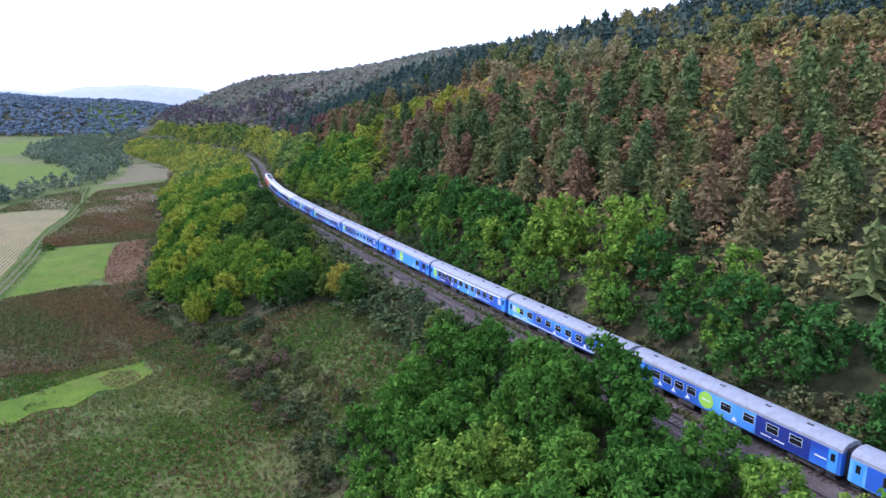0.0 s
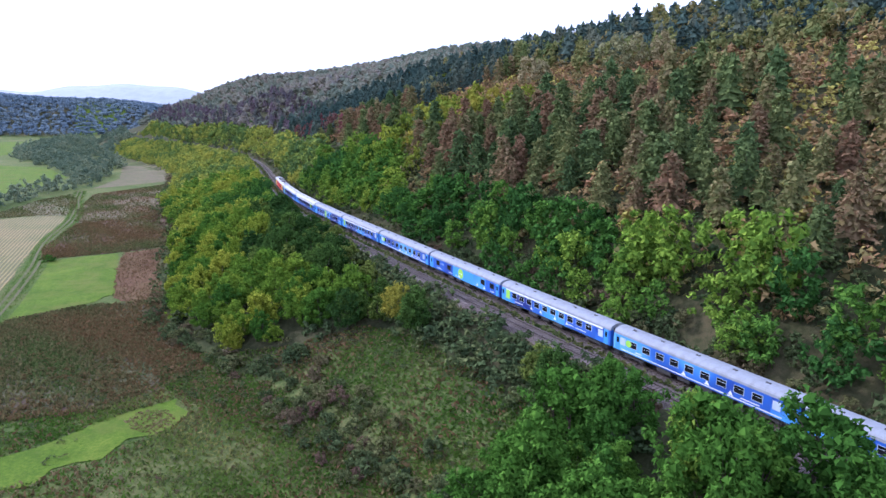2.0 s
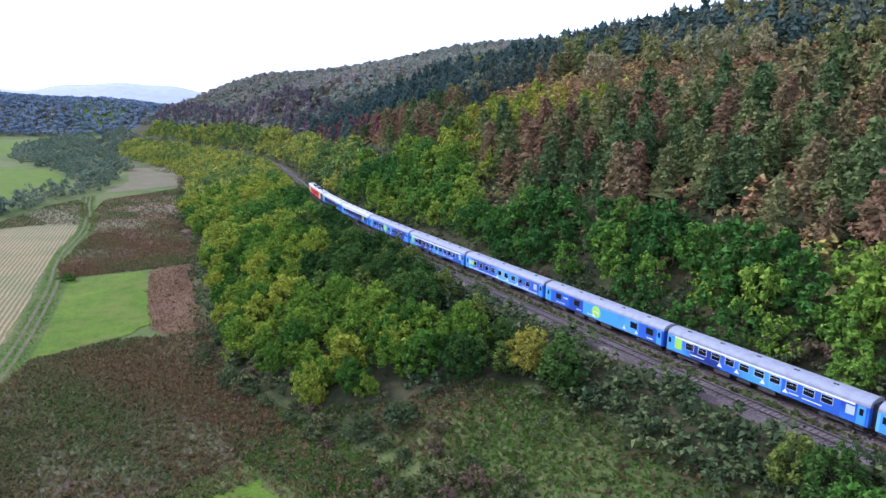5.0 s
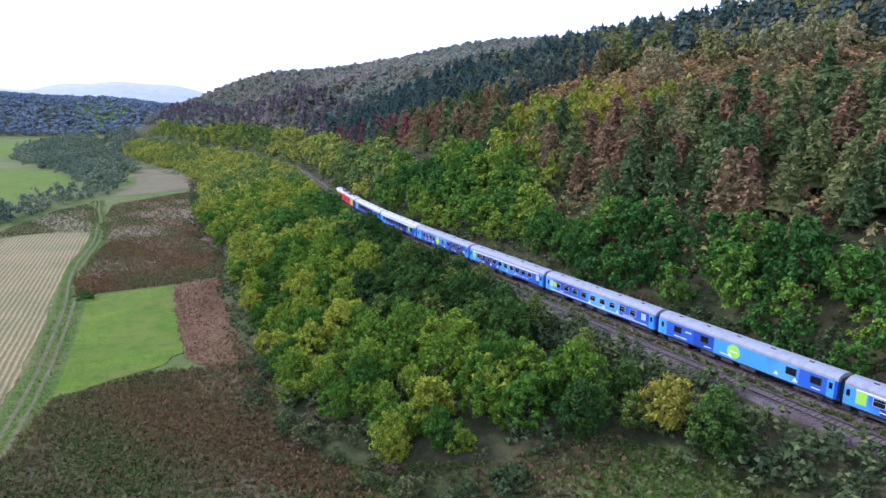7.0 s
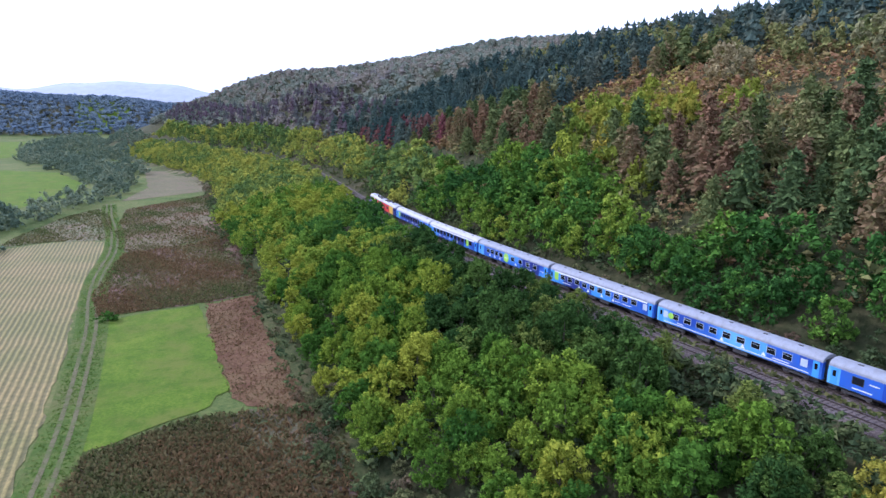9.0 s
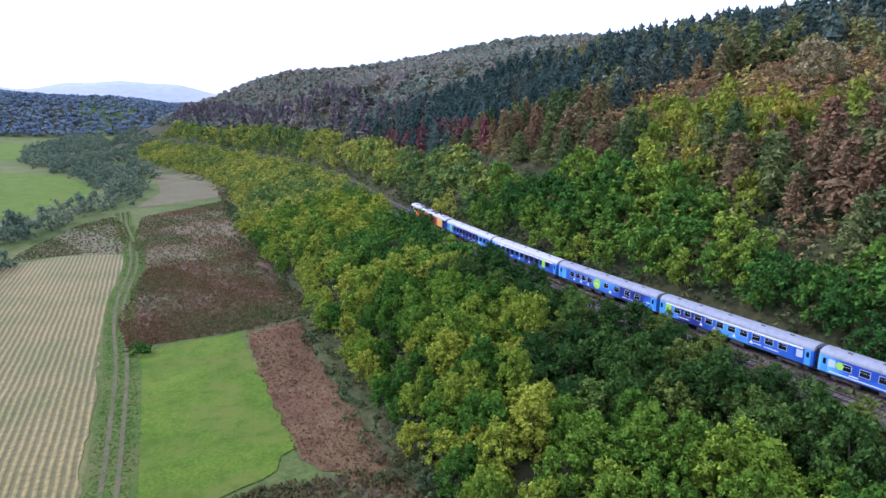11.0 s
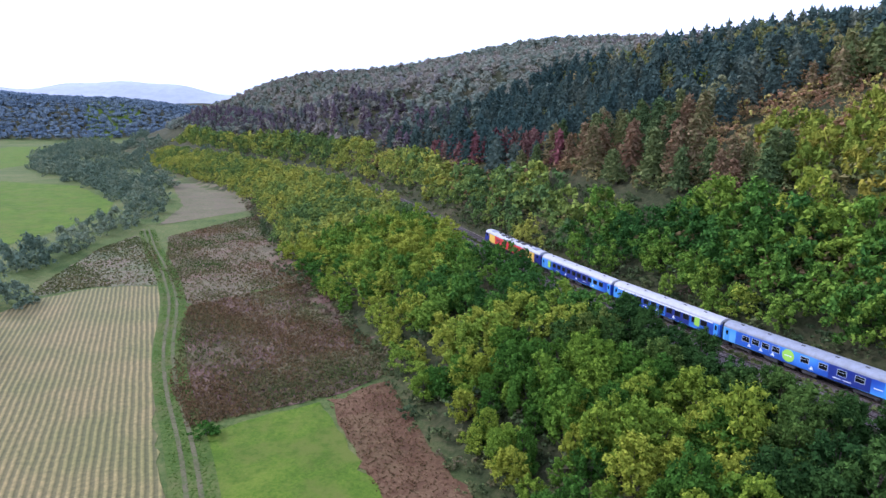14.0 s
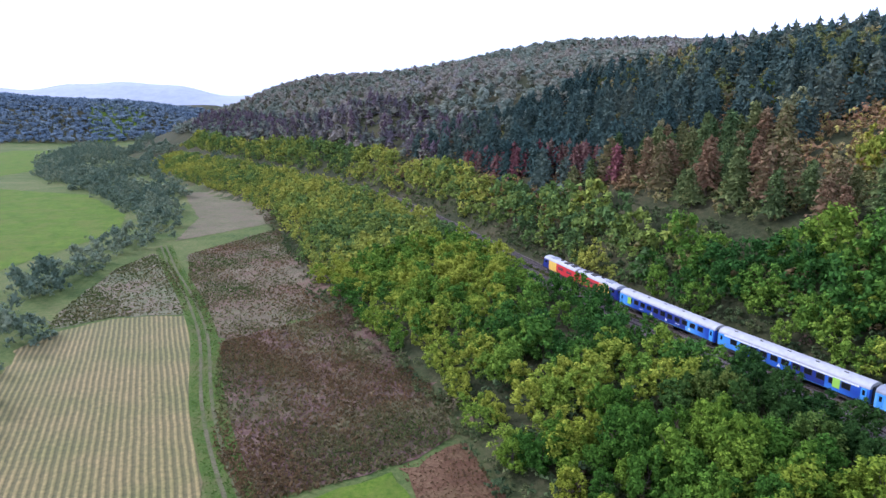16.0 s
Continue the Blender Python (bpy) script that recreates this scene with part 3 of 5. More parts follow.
joined("bank_trees", broad_mid, rest[rest[:, 1] < 330], m_broad_s, "green and yellowing young trees covering the railway bank", "trees")
joined("bank_trees", broad_wide, rest[rest[:, 1] >= 330], m_hazy_s, "young trees on the far end of the railway bank", "trees")

# shrubs on the glade's rim and along the foot of the bank
x, y, rng = scatter(22, -200, 50, 40, 470, 3.0)
f, _ = to_line(x, y, foot)
d, _ = to_line(x, y, line)
keep = ((f > -4) & (f < 3.5) & (rng.random(len(x)) < 0.7)) | (inside(x, y, BRAMBLES) & (rng.random(len(x)) < 0.62)) | ((d < -7.6) & (d > -11) & (rng.random(len(x)) < 0.35)) | ((d > 3.6) & (d < 9) & (rng.random(len(x)) < 0.8))
x, y = x[keep], y[keep]
shr = rows_of(x, y, 0.55 + 0.6 * rng.random(len(x)), rng, tint(x, y, 9, 2.0, rng, 0.7), sink=0.05)
plant_all("bush", shr[:220], bush_me, "low tangled bush with green and russet leaves", "bush", "bushes at the foot of the bank")
joined("shrubs", bush_mid, shr[220:], m_bush_s, "low shrubs along the foot of the wooded bank", "shrubs")

# hillside above the line
x, y, rng = scatter(23, -400, 330, 20, 760, 4.5)
seen = x < 0.80 * y + 25
x, y = x[seen], y[seen]
d, s = to_line(x, y, line)
CLEAR = [(-65, 322), (-60, 320), (-56, 304), (-49, 282), (-41, 262), (-37, 247), (-42, 245), (-49, 256), (-59, 276), (-64, 297)]
far = y > 470
low = (d > 5.2) & (d < 15 + 10 * sstep(175, 225, y) - 6 * sstep(270, 330, y) + 3 * wavy(x, y, 20, 5.0)) & ~inside(x, y, CLEAR) & (y < 760) & (rng.random(len(x)) < 0.96)
sc = 0.95 + 0.5 * rng.random(len(x))
sc *= np.clip((d + 10) / 24, 0.7, 1.1) * (1 + 0.08 * sstep(260, 180, y))
hill_low = rows_of(x[low], y[low], sc[low], rng, np.clip(tint(x[low], y[low], 17, 7.0, rng, 0.8) - 0.38 * sstep(240, 150, y[low]), 0, 1), 0.9 + 0.35 * rng.random(int(low.sum())))
joined("hillside_trees", broad_mid, hill_low[hill_low[:, 1] < 270], m_broad_s, "green broad-leaved trees on the slope above the railway", "trees")
joined("hillside_trees", broad_wide, hill_low[hill_low[:, 1] >= 270], m_hazy_s, "broad-leaved trees further along the slope", "trees")
ux, uy, rng = scatter(28, -120, 90, 50, 330, 3.6)
ud, _ = to_line(ux, uy, line)
under = ((ud > 3.8) & (ud < 26) & (rng.random(len(ux)) < 0.95)) | ((ud < -8.2) & (ud > -17) & (uy > 84) & (uy < 165) & (rng.random(len(ux)) < 0.85))
ur = rows_of(ux[under], uy[under], 0.65 + 0.55 * rng.random(int(under.sum())), rng, 0.5 * rng.random(int(under.sum())), sink=0.05)
vx, vy, rng = scatter(29, -70, 40, 80, 170, 2.3)
vd, _ = to_line(vx, vy, line)
strip = (vd < -8.0) & (vd > -17) & (vy > 84) & (vy < 165) & (rng.random(len(vx)) < 0.9)
ur = np.concatenate([ur, rows_of(vx[strip], vy[strip], 0.75 + 0.6 * rng.random(int(strip.sum())), rng, 0.55 * rng.random(int(strip.sum())), sink=0.05)])
bx, by, rng = scatter(30, -110, 30, 60, 250, 3.4)
bd, _ = to_line(bx, by, line)
bf, _ = to_line(bx, by, foot)
deep = (bd < -9) & (bf > 1) & ~inside(bx, by, GLADE) & (rng.random(len(bx)) < 0.75)
ur = np.concatenate([ur, rows_of(bx[deep], by[deep], 0.7 + 0.7 * rng.random(int(deep.sum())), rng, np.clip(rng.normal(0.25, 0.25, int(deep.sum())), 0, 1), sink=0.05)])
joined("undergrowth", bush_mid, ur, m_bush_s, "green undergrowth between the railway and the hillside trees", "shrubs")

zone = wavy(x, y, 30, 9.0)
mid = (d >= 19 + 10 * sstep(175, 225, y) - 7 * sstep(260, 320, y)) & (d < 112) & ~inside(x, y, CLEAR) & ~far
pines = mid & ((d < 68 - 29 * sstep(160, 215, y) + 7 * zone) | (zone > 0.8) | (y > 288 + 22 * zone)) & (rng.random(len(x)) < 0.5)
pr = rows_of(x[pines], y[pines], (0.75 + 0.6 * rng.random(int(pines.sum()))) * (1 - 0.28 * sstep(150, 95, y[pines])), rng, tint(x[pines], y[pines], 16, 4.0, rng, 0.6) * 0.82)
pn = (pr[:, 1] < 330) & (pr[:, 1] > 70)
po = np.argsort(np.where(pn, 0, 1000) + to_line(pr[:, 0], pr[:, 1], line)[0] / 200)
plant_all("pine_tree", pr[po[:200]], pine_me, "slender pine with sparse green to rusty needles on the hillside", "tree", "pines on the hillside")
others = pr[po[200:]]
dusky = others[:, 1] > 292 + 14 * wavy(others[:, 0], others[:, 1], 18, 3.0)
joined("hillside_pines", pine_mid, others[~dusky], m_pine_s, "mixed green and rust-coloured pines on the slope", "trees")
joined("hillside_pines", pine_mid, others[dusky], m_dark_s, "dark green pine wood above the railway clearing", "trees")

x2, y2, rng = scatter(24, -260, 330, 20, 500, 3.4)
seen = x2 < 0.80 * y2 + 25
x2, y2 = x2[seen], y2[seen]
d2, _ = to_line(x2, y2, line)
scr = (d2 > 12) & ~inside(x2, y2, CLEAR) & (d2 < 122) & (y2 < 480) & (rng.random(len(x2)) < 0.75)
sr = rows_of(x2[scr], y2[scr], 0.85 + 0.95 * rng.random(int(scr.sum())), rng, tint(x2[scr], y2[scr], 24, 6.0, rng, 0.6), sink=0.05)
joined("hillside_scrub", bush_mid, sr, m_scrub_s, "russet and olive scrub on the open upper slope", "shrubs")

top = (d >= 106) & (d < 235) & ~far & (rng.random(len(x)) < 0.5)
tr = rows_of(x[top], y[top], 0.55 + 0.75 * rng.random(int(top.sum())), rng, rng.random(int(top.sum())), 0.6 + 0.45 * rng.random(int(top.sum())))
joined("ridge_pines", pine_far, tr, m_dark_s, "dark green pine wood along the ridge", "trees")

mixed = (d >= 100) & (d < 150) & ~far & ~top & (rng.random(len(x)) < 0.55)
mx = rows_of(x[mixed], y[mixed], 0.9 + 0.4 * rng.random(int(mixed.sum())), rng, 0.45 * rng.random(int(mixed.sum())), 1.0 + 0.3 * rng.random(int(mixed.sum())))
joined("ridge_trees", broad_wide, mx, m_scrub_s, "olive broad-leaved trees among the ridge pines", "trees")

# old broad-leaved trees that stand out on the upper slope
ox = np.array([-15.3, -11.0, 22.0, 27.0, 46.0, 52.0, 58.0, -40.0])
oy = np.array([303.0, 306.0, 258.0, 255.0, 228.0, 226.0, 219.0, 330.0])
ol = rows_of(ox, oy, np.array([1.5, 1.2, 1.55, 1.2, 1.6, 1.4, 1.3, 1.2]), rng, rng.random(8), np.full(8, 1.25))
joined("old_trees", broad_mid, ol, m_old_s, "tall pale olive broad-leaved trees among the pines", "trees")
yt = rows_of(np.array([-10.7]), np.array([330.0]), np.array([1.3]), rng, np.array([0.2]), np.array([1.4]))
joined("yellow_tree", broad_mid, yt, m_birch_s, "one yellow-green tree in the dark pine wood", "trees")

# spur and the back of the hill
x, y, rng = scatter(25, -430, 330, 430, 930, 7.6)
d, _ = to_line(x, y, line)
sp = (d > 21) & ((y > 440) | (d > 200)) & (rng.random(len(x)) < 0.93)
sw = rows_of(x[sp], y[sp], 1.0 + 0.55 * rng.random(int(sp.sum())), rng, tint(x[sp], y[sp], 60, 2.5, rng, 0.7), 0.7 + 0.3 * rng.random(int(sp.sum())))
row_x = np.linspace(-95, -58, 26) + rng.normal(size=26) * 1.5
row_y = 401 - (row_x + 93) * 2.09 + rng.normal(size=26) * 3
rw = rows_of(row_x, row_y, 0.85 + 0.3 * rng.random(26), rng, rng.random(26))
joined("russet_pines", pine_mid, rw, m_plum_s, "row of russet and plum-coloured pines at the wood's edge", "trees")
by_x, by_y = -8 + rng.normal(size=60) * 10, 240 + rng.normal(size=60) * 17
bi = rows_of(by_x, by_y, 0.75 + 0.4 * rng.random(60), rng, rng.random(60), 1.2 + 0.3 * rng.random(60))
joined("birches", broad_wide, bi, m_birch_s, "yellowing birches on the upper slope", "trees")
belt = sp & (d < 55) & (x > -360) & (rng.random(len(x)) < 0.9)
bw = rows_of(x[belt], y[belt], 0.8 + 0.4 * rng.random(int(belt.sum())), rng, rng.random(int(belt.sum())))
joined("spur_pines", pine_far, bw, m_belt_s, "dark brown pines along the foot of the spur, tinted plum for haze", "trees")
joined("spur_wood", broad_far, sw, m_spur_s, "dense autumn wood on the distant spur, paled in colour for haze", "trees")

# willows along the stream in the valley
HAY = [(-220, 398), (-189, 440), (-205, 503), (-249, 549), (-289, 618), (-312, 730), (-344, 712), (-324, 642), (-272, 548), (-230, 455)]
STREAM = [(-205, 240), (-217, 282), (-227, 312), (-236, 364), (-228, 405), (-250, 450), (-290, 520), (-330, 575), (-380, 620), (-450, 720), (-520, 860), (-560, 1000)]
stream = smooth_line(STREAM, 6.0)
x, y, rng = scatter(26, -640, -150, 220, 1050, 5.0)
d, _ = to_line(x, y, stream)
ft, _ = to_line(x, y, foot)
keep = (np.abs(d + 5 * wavy(x, y, 15, 2.0)) < 6.5 + 2.5 * wavy(x, y, 11, 4.0) + 12 * np.clip((y - 380) / 160, 0, 1)) & (rng.random(len(x)) < 0.5)
dl, _ = to_line(x, y, line)
keep |= (y > 455) & (y < 1000) & (d > 0) & ((ft < 0) | ((y > 640) & (dl < 0))) & (wavy(x, y, 16, 6.0) > 0.05) & (rng.random(len(x)) < 0.4)
keep &= ~inside(x, y, HAY)
wr = rows_of(x[keep], y[keep], 0.85 + 0.75 * rng.random(int(keep.sum())), rng, tint(x[keep], y[keep], 12, 1.5, rng, 0.9), 0.95 + 0.5 * rng.random(int(keep.sum())))
joined("stream_willows", willow, wr, m_willow_s, "grey-green willow bushes lining a stream", "trees")

# woods on the hills across the valley, leaf colours blued to stand for haze
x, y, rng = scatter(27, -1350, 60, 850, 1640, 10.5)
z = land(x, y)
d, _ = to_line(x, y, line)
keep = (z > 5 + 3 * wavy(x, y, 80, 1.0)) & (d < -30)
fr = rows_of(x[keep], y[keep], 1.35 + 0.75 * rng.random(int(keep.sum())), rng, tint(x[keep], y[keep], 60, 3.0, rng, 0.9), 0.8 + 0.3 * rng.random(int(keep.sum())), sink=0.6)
joined("far_wood", broad_clump, fr, m_far_s, "woods on the hills across the valley, haze put into their colour", "trees")


# one golden young tree beside the empty track
gq, gc = broad_near[2]
golden_crown = quads_mesh("crown", gq, m_birch_s)
golden_crown.attributes.new("plant", "FLOAT", "POINT").data.foreach_set("value", np.full(len(golden_crown.vertices), 0.8, np.float32))
golden = plant_thing("tree", broad_me[2][0], golden_crown, "young golden-yellow tree beside the railway", "tree", "trees along the railway bank")
golden.matrix_basis = Matrix.LocRotScale((-20.5, 122.5, land1(-20.5, 122.5)), Euler((0, 0, 1.0)), (0.95, 0.95, 0.95))

# ---- fields ----
def field(name, pts, mat, label, lift, category="field", ragged=0.45, seed=1):
    """A patch of cultivated land that follows the ground, with a slightly ragged edge."""
    r = np.random.default_rng(seed)
    p = np.array(pts, float)
    p = np.concatenate([p, p[:1]])
    edge = []
    for a, b in zip(p, p[1:]):
        n = max(1, int(np.hypot(*(b - a)) / 2.5))
        for i in range(n):
            q = a + (b - a) * i / n
            edge.append(q + (r.normal(size=2) * ragged if i else 0))
    edge = np.array(edge)
    bm = bmesh.new()
    vs = [bm.verts.new((e[0], e[1], 0)) for e in edge]
    bm.faces.new(vs)
    bmesh.ops.triangulate(bm, faces=bm.faces[:])
    for _ in range(2):
        bmesh.ops.subdivide_edges(bm, edges=[e for e in bm.edges if e.calc_length() > 5], cuts=1)
        bmesh.ops.triangulate(bm, faces=bm.faces[:])
    bm.verts.ensure_lookup_table()
    zz = land(np.array([v.co.x for v in bm.verts]), np.array([v.co.y for v in bm.verts]))
    for v, z in zip(bm.verts, zz):
        v.co.z = z + lift
    bm.normal_update()
    for fc in bm.faces:
        if fc.normal.z < 0:
            fc.normal_flip()
    me = bpy.data.meshes.new(name)
    bm.to_mesh(me)
    bm.free()
    me.materials.append(mat)
    return tagged(new(name, me), label, category, kind="structure")


STUBBLE = [(-177, 299), (-187, 299), (-198, 296), (-207, 286), (-209, 277), (-203, 258), (-175, 200), (-150, 140), (-128, 118), (-108, 126), (-124, 166), (-134, 191), (-147, 218), (-151, 235), (-165, 267)]
GREEN = [(-138, 211), (-129, 216), (-119, 222), (-105, 191), (-97, 174), (-100, 166), (-107, 159), (-112, 154), (-124, 179)]
RED = [(-118, 223), (-107, 231), (-99, 205), (-89, 184), (-84, 171), (-78, 160), (-96, 171), (-105, 190)]
DARK = [(-160, 266), (-163, 279), (-136, 305), (-128, 288), (-117, 263), (-105, 236), (-118, 224), (-139, 213), (-149, 230)]
UPPER = [(-205, 372), (-184, 424), (-167, 383), (-143, 330), (-136, 306), (-162, 281), (-168, 285), (-185, 318)]
LEFT = [(-210, 288), (-215, 302), (-222, 350), (-219, 374), (-203, 352), (-184, 314), (-180, 301), (-198, 298)]
WEEDS = [(-111, 153), (-100, 164), (-86, 168), (-76, 160), (-72, 146), (-56, 126), (-68, 108), (-86, 104), (-106, 126)]
PASTURE = [(-86, 86), (-74, 95), (-69, 100), (-63, 108), (-57, 113), (-53, 108), (-54, 103), (-61, 94), (-69, 87), (-80, 76)]
TAN = [(-61, 109), (-57, 109), (-54, 105), (-55, 101), (-59, 102), (-62, 105)]
RUSSET = [(-69, 133), (-61, 131), (-55, 126), (-52, 120), (-57, 118), (-62, 123), (-68, 128)]
NEARGRASS = [(-52, 84), (-32, 87), (-22, 70), (-40, 58), (-56, 66)]
FARGREEN = [(-262, 330), (-254, 420), (-272, 466), (-332, 543), (-406, 571), (-470, 540), (-420, 420), (-330, 330)]
FARGREEN3 = [(-688, 1238), (-704, 1560), (-593, 1243), (-570, 1029)]
FARGREEN2 = [(-460, 650), (-455, 772), (-520, 960), (-640, 960), (-600, 790)]
ROADWAY = [(-221, 388), (-201, 347), (-184, 316), (-169, 284), (-161.5, 263), (-157, 249), (-148, 228), (-136.5, 205.6), (-125, 178.6), (-117.2, 159.8), (-112.4, 145.9), (-109, 136.5), (-102, 110), (-94, 80), (-90, 20)]

# stubble with drilled rows
m_stub, nt, bsdf = shader("stubble", 0.95)
geo = nt.nodes.new("ShaderNodeNewGeometry")
mp = nt.nodes.new("ShaderNodeMapping")
mp.inputs["Rotation"].default_value = (0, 0, radians(-23))
nt.links.new(geo.outputs["Position"], mp.inputs["Vector"])
wv = nt.nodes.new("ShaderNodeTexWave")
wv.bands_direction = "X"
wv.inputs["Scale"].default_value = 0.27
wv.inputs["Distortion"].default_value = 1.6
wv.inputs["Detail"].default_value = 2
wv.inputs["Detail Scale"].default_value = 0.4
nt.links.new(mp.outputs["Vector"], wv.inputs["Vector"])
sr1 = ramp_node(nt, [(0.35, (0.14, 0.125, 0.045)), (0.85, (0.285, 0.235, 0.088))])
nt.links.new(wv.outputs["Fac"], sr1.inputs["Fac"])
sn = noise_node(nt, 1.2, 6, 0.75)
sr2 = ramp_node(nt, [(0.3, (0.45, 0.5, 0.4)), (0.7, (1.15, 1.1, 1.05))])
nt.links.new(sn.outputs["Fac"], sr2.inputs["Fac"])
sn3 = noise_node(nt, 0.06, 4, 0.6)
sr3 = ramp_node(nt, [(0.38, (0.82, 0.88, 0.72)), (0.6, (1.08, 1.0, 1.0))])
nt.links.new(sn3.outputs["Fac"], sr3.inputs["Fac"])
c1 = mix_node(nt, sr1.outputs["Color"], sr2.outputs["Color"], 1.0, "MULTIPLY")
nt.links.new(mix_node(nt, c1, sr3.outputs["Color"], 1.0, "MULTIPLY"), bsdf.inputs["Base Color"])
bump(nt, bsdf, wv.outputs["Fac"], 0.4, 0.3)

m_green = soil("meadow_green", (0.058, 0.105, 0.010), (0.088, 0.148, 0.013), (0.135, 0.175, 0.022), 0.1, 2.2, patch=((0.12, 0.14, 0.026), (0.062, 0.112, 0.011)))
m_red = soil("fallow_red", (0.075, 0.042, 0.022), (0.118, 0.064, 0.033), (0.165, 0.105, 0.055), 0.09, 1.8, patch=((0.14, 0.095, 0.045), (0.09, 0.045, 0.024)))
m_dark = soil("fallow_dark", (0.068, 0.046, 0.036), (0.125, 0.076, 0.058), (0.195, 0.14, 0.09), 0.08, 1.4, patch=((0.12, 0.115, 0.05), (0.095, 0.045, 0.035)))
m_upper = soil("fallow_upper", (0.085, 0.08, 0.042), (0.14, 0.11, 0.066), (0.19, 0.155, 0.095), 0.05, 1.2, patch=((0.15, 0.09, 0.062), (0.12, 0.125, 0.055)), patch_size=0.045)
m_left = soil("fallow_left", (0.102, 0.120, 0.056), (0.163, 0.154, 0.087), (0.214, 0.194, 0.112), 0.06, 1.4, patch=((0.17, 0.125, 0.085), (0.10, 0.125, 0.05)))
m_weedy = soil("weeds_ground", (0.055, 0.075, 0.03), (0.10, 0.10, 0.05), (0.17, 0.145, 0.085), 0.09, 1.4, patch=((0.085, 0.05, 0.042), (0.06, 0.10, 0.025)))
m_hay = soil("dry_grass", (0.10, 0.098, 0.048), (0.145, 0.128, 0.068), (0.18, 0.155, 0.088), 0.05, 1.0, patch=((0.16, 0.125, 0.08), (0.11, 0.12, 0.05)))
m_path = soil("dirt", (0.08, 0.085, 0.035), (0.115, 0.108, 0.052), (0.155, 0.135, 0.078), 0.2, 2.0, patch=((0.08, 0.11, 0.03), (0.14, 0.12, 0.07)), patch_size=0.25)
m_verge = soil("verge", (0.045, 0.08, 0.014), (0.07, 0.112, 0.02), (0.11, 0.13, 0.034), 0.1, 1.6, patch=((0.115, 0.115, 0.04), (0.055, 0.095, 0.016)))
field("stubble_field", STUBBLE, m_stub, "harvested straw-coloured stubble field with parallel rows", 0.10, seed=1)
field("meadow", GREEN, m_green, "bright green mown meadow strip in the valley", 0.12, seed=2)
field("fallow_field", RED, m_red, "reddish-brown fallow strip beside the bank", 0.11, ragged=0.5, seed=3)
field("fallow_field", DARK, m_dark, "dark russet weedy fallow field", 0.10, ragged=1.0, seed=4)
field("fallow_field", UPPER, m_upper, "brown and olive fallow field", 0.09, ragged=1.0, seed=5)
field("fallow_field", LEFT, m_left, "dull olive fallow strip beside the dirt track", 0.08, seed=6)
field("weedy_field", WEEDS, m_weedy, "overgrown field of dark weeds", 0.09, ragged=1.0, seed=7)
field("meadow", PASTURE, m_green, "short green grass patch", 0.12, ragged=0.9, seed=8)
field("dry_patch", RUSSET, m_red, "patch of low russet weeds", 0.13, "grass", ragged=1.1, seed=14)
field("meadow", NEARGRASS, m_verge, "short green grass patch", 0.12, seed=9)
field("meadow", HAY, m_hay, "pale dry grass beyond the fields", 0.1, seed=10)
field("meadow", FARGREEN, m_green, "flat bright green meadow across the stream", 0.12, seed=11)
field("meadow", FARGREEN3, m_green, "pale meadow at the head of the valley", 0.14, seed=15)
field("meadow", FARGREEN2, m_green, "distant green meadow", 0.12, seed=12)


def ribbon(name, pts, offs, mat, label, lift, category, step=2.0):
    """A strip along a line: offs are sideways distances of its edges."""
    c = smooth_line(pts, step)
    t = np.gradient(c, axis=0)
    t /= np.linalg.norm(t, axis=1, keepdims=True)
    nrm = np.stack([t[:, 1], -t[:, 0]], 1)
    cols = [c + nrm * o for o in offs]
    v, f = [], []
    for col in cols:
        z = land(col[:, 0], col[:, 1]) + lift
        v += np.column_stack([col, z]).tolist()
    n = len(c)
    for k in range(len(offs) - 1):
        for i in range(n - 1):
            a, b = k * n + i, (k + 1) * n + i
            f.append((a, b, b + 1, a + 1))
    return tagged(new(name, mesh_of(name, v, f, mat)), label, category, kind="structure")


ribbon("verge", ROADWAY, (-3.4, -1.2, 1.2, 3.2), m_verge, "grassy verge along a field track", 0.15, "verge")
ribbon("track_rut", ROADWAY, (-1.3, -0.6), m_path, "worn dirt wheel rut", 0.2, "path")
ribbon("track_rut", ROADWAY, (0.6, 1.3), m_path, "worn dirt wheel rut", 0.2, "path")

# ---- railway ----
def offset_line(o, step):
    c = smooth_line(LINE, step)
    t = np.gradient(c, axis=0)
    t /= np.linalg.norm(t, axis=1, keepdims=True)
    return c + np.stack([t[:, 1], -t[:, 0]], 1) * o, t


def swept(name, o, section, mat, step=3.0):
    """A section (sideways, up) drawn along the line at the offset o."""
    c, t = offset_line(o, step)
    n = np.stack([t[:, 1], -t[:, 0]], 1)
    v, f = [], []
    m = len(section)
    for p, q in zip(c, n):
        for a, b in section:
            v.append((p[0] + q[0] * a, p[1] + q[1] * a, b))
    for i in range(len(c) - 1):
        for k in range(m - 1):
            a = i * m + k
            f.append((a, a + 1, a + m + 1, a + m))
    return mesh_of(name, v, f, mat)


RAIL = BED + 0.6
m_rail, nt, bsdf = shader("rail_steel", 0.45, 0.5)
rn = noise_node(nt, 2.0, 4)
rr = ramp_node(nt, [(0.35, (0.05, 0.035, 0.028)), (0.65, (0.10, 0.08, 0.07))])
nt.links.new(rn.outputs["Fac"], rr.inputs["Fac"])
nt.links.new(rr.outputs["Color"], bsdf.inputs["Base Color"])
m_sleeper = soil("sleeper_concrete", (0.085, 0.068, 0.06), (0.135, 0.112, 0.10), (0.185, 0.158, 0.14), 0.3, 5)
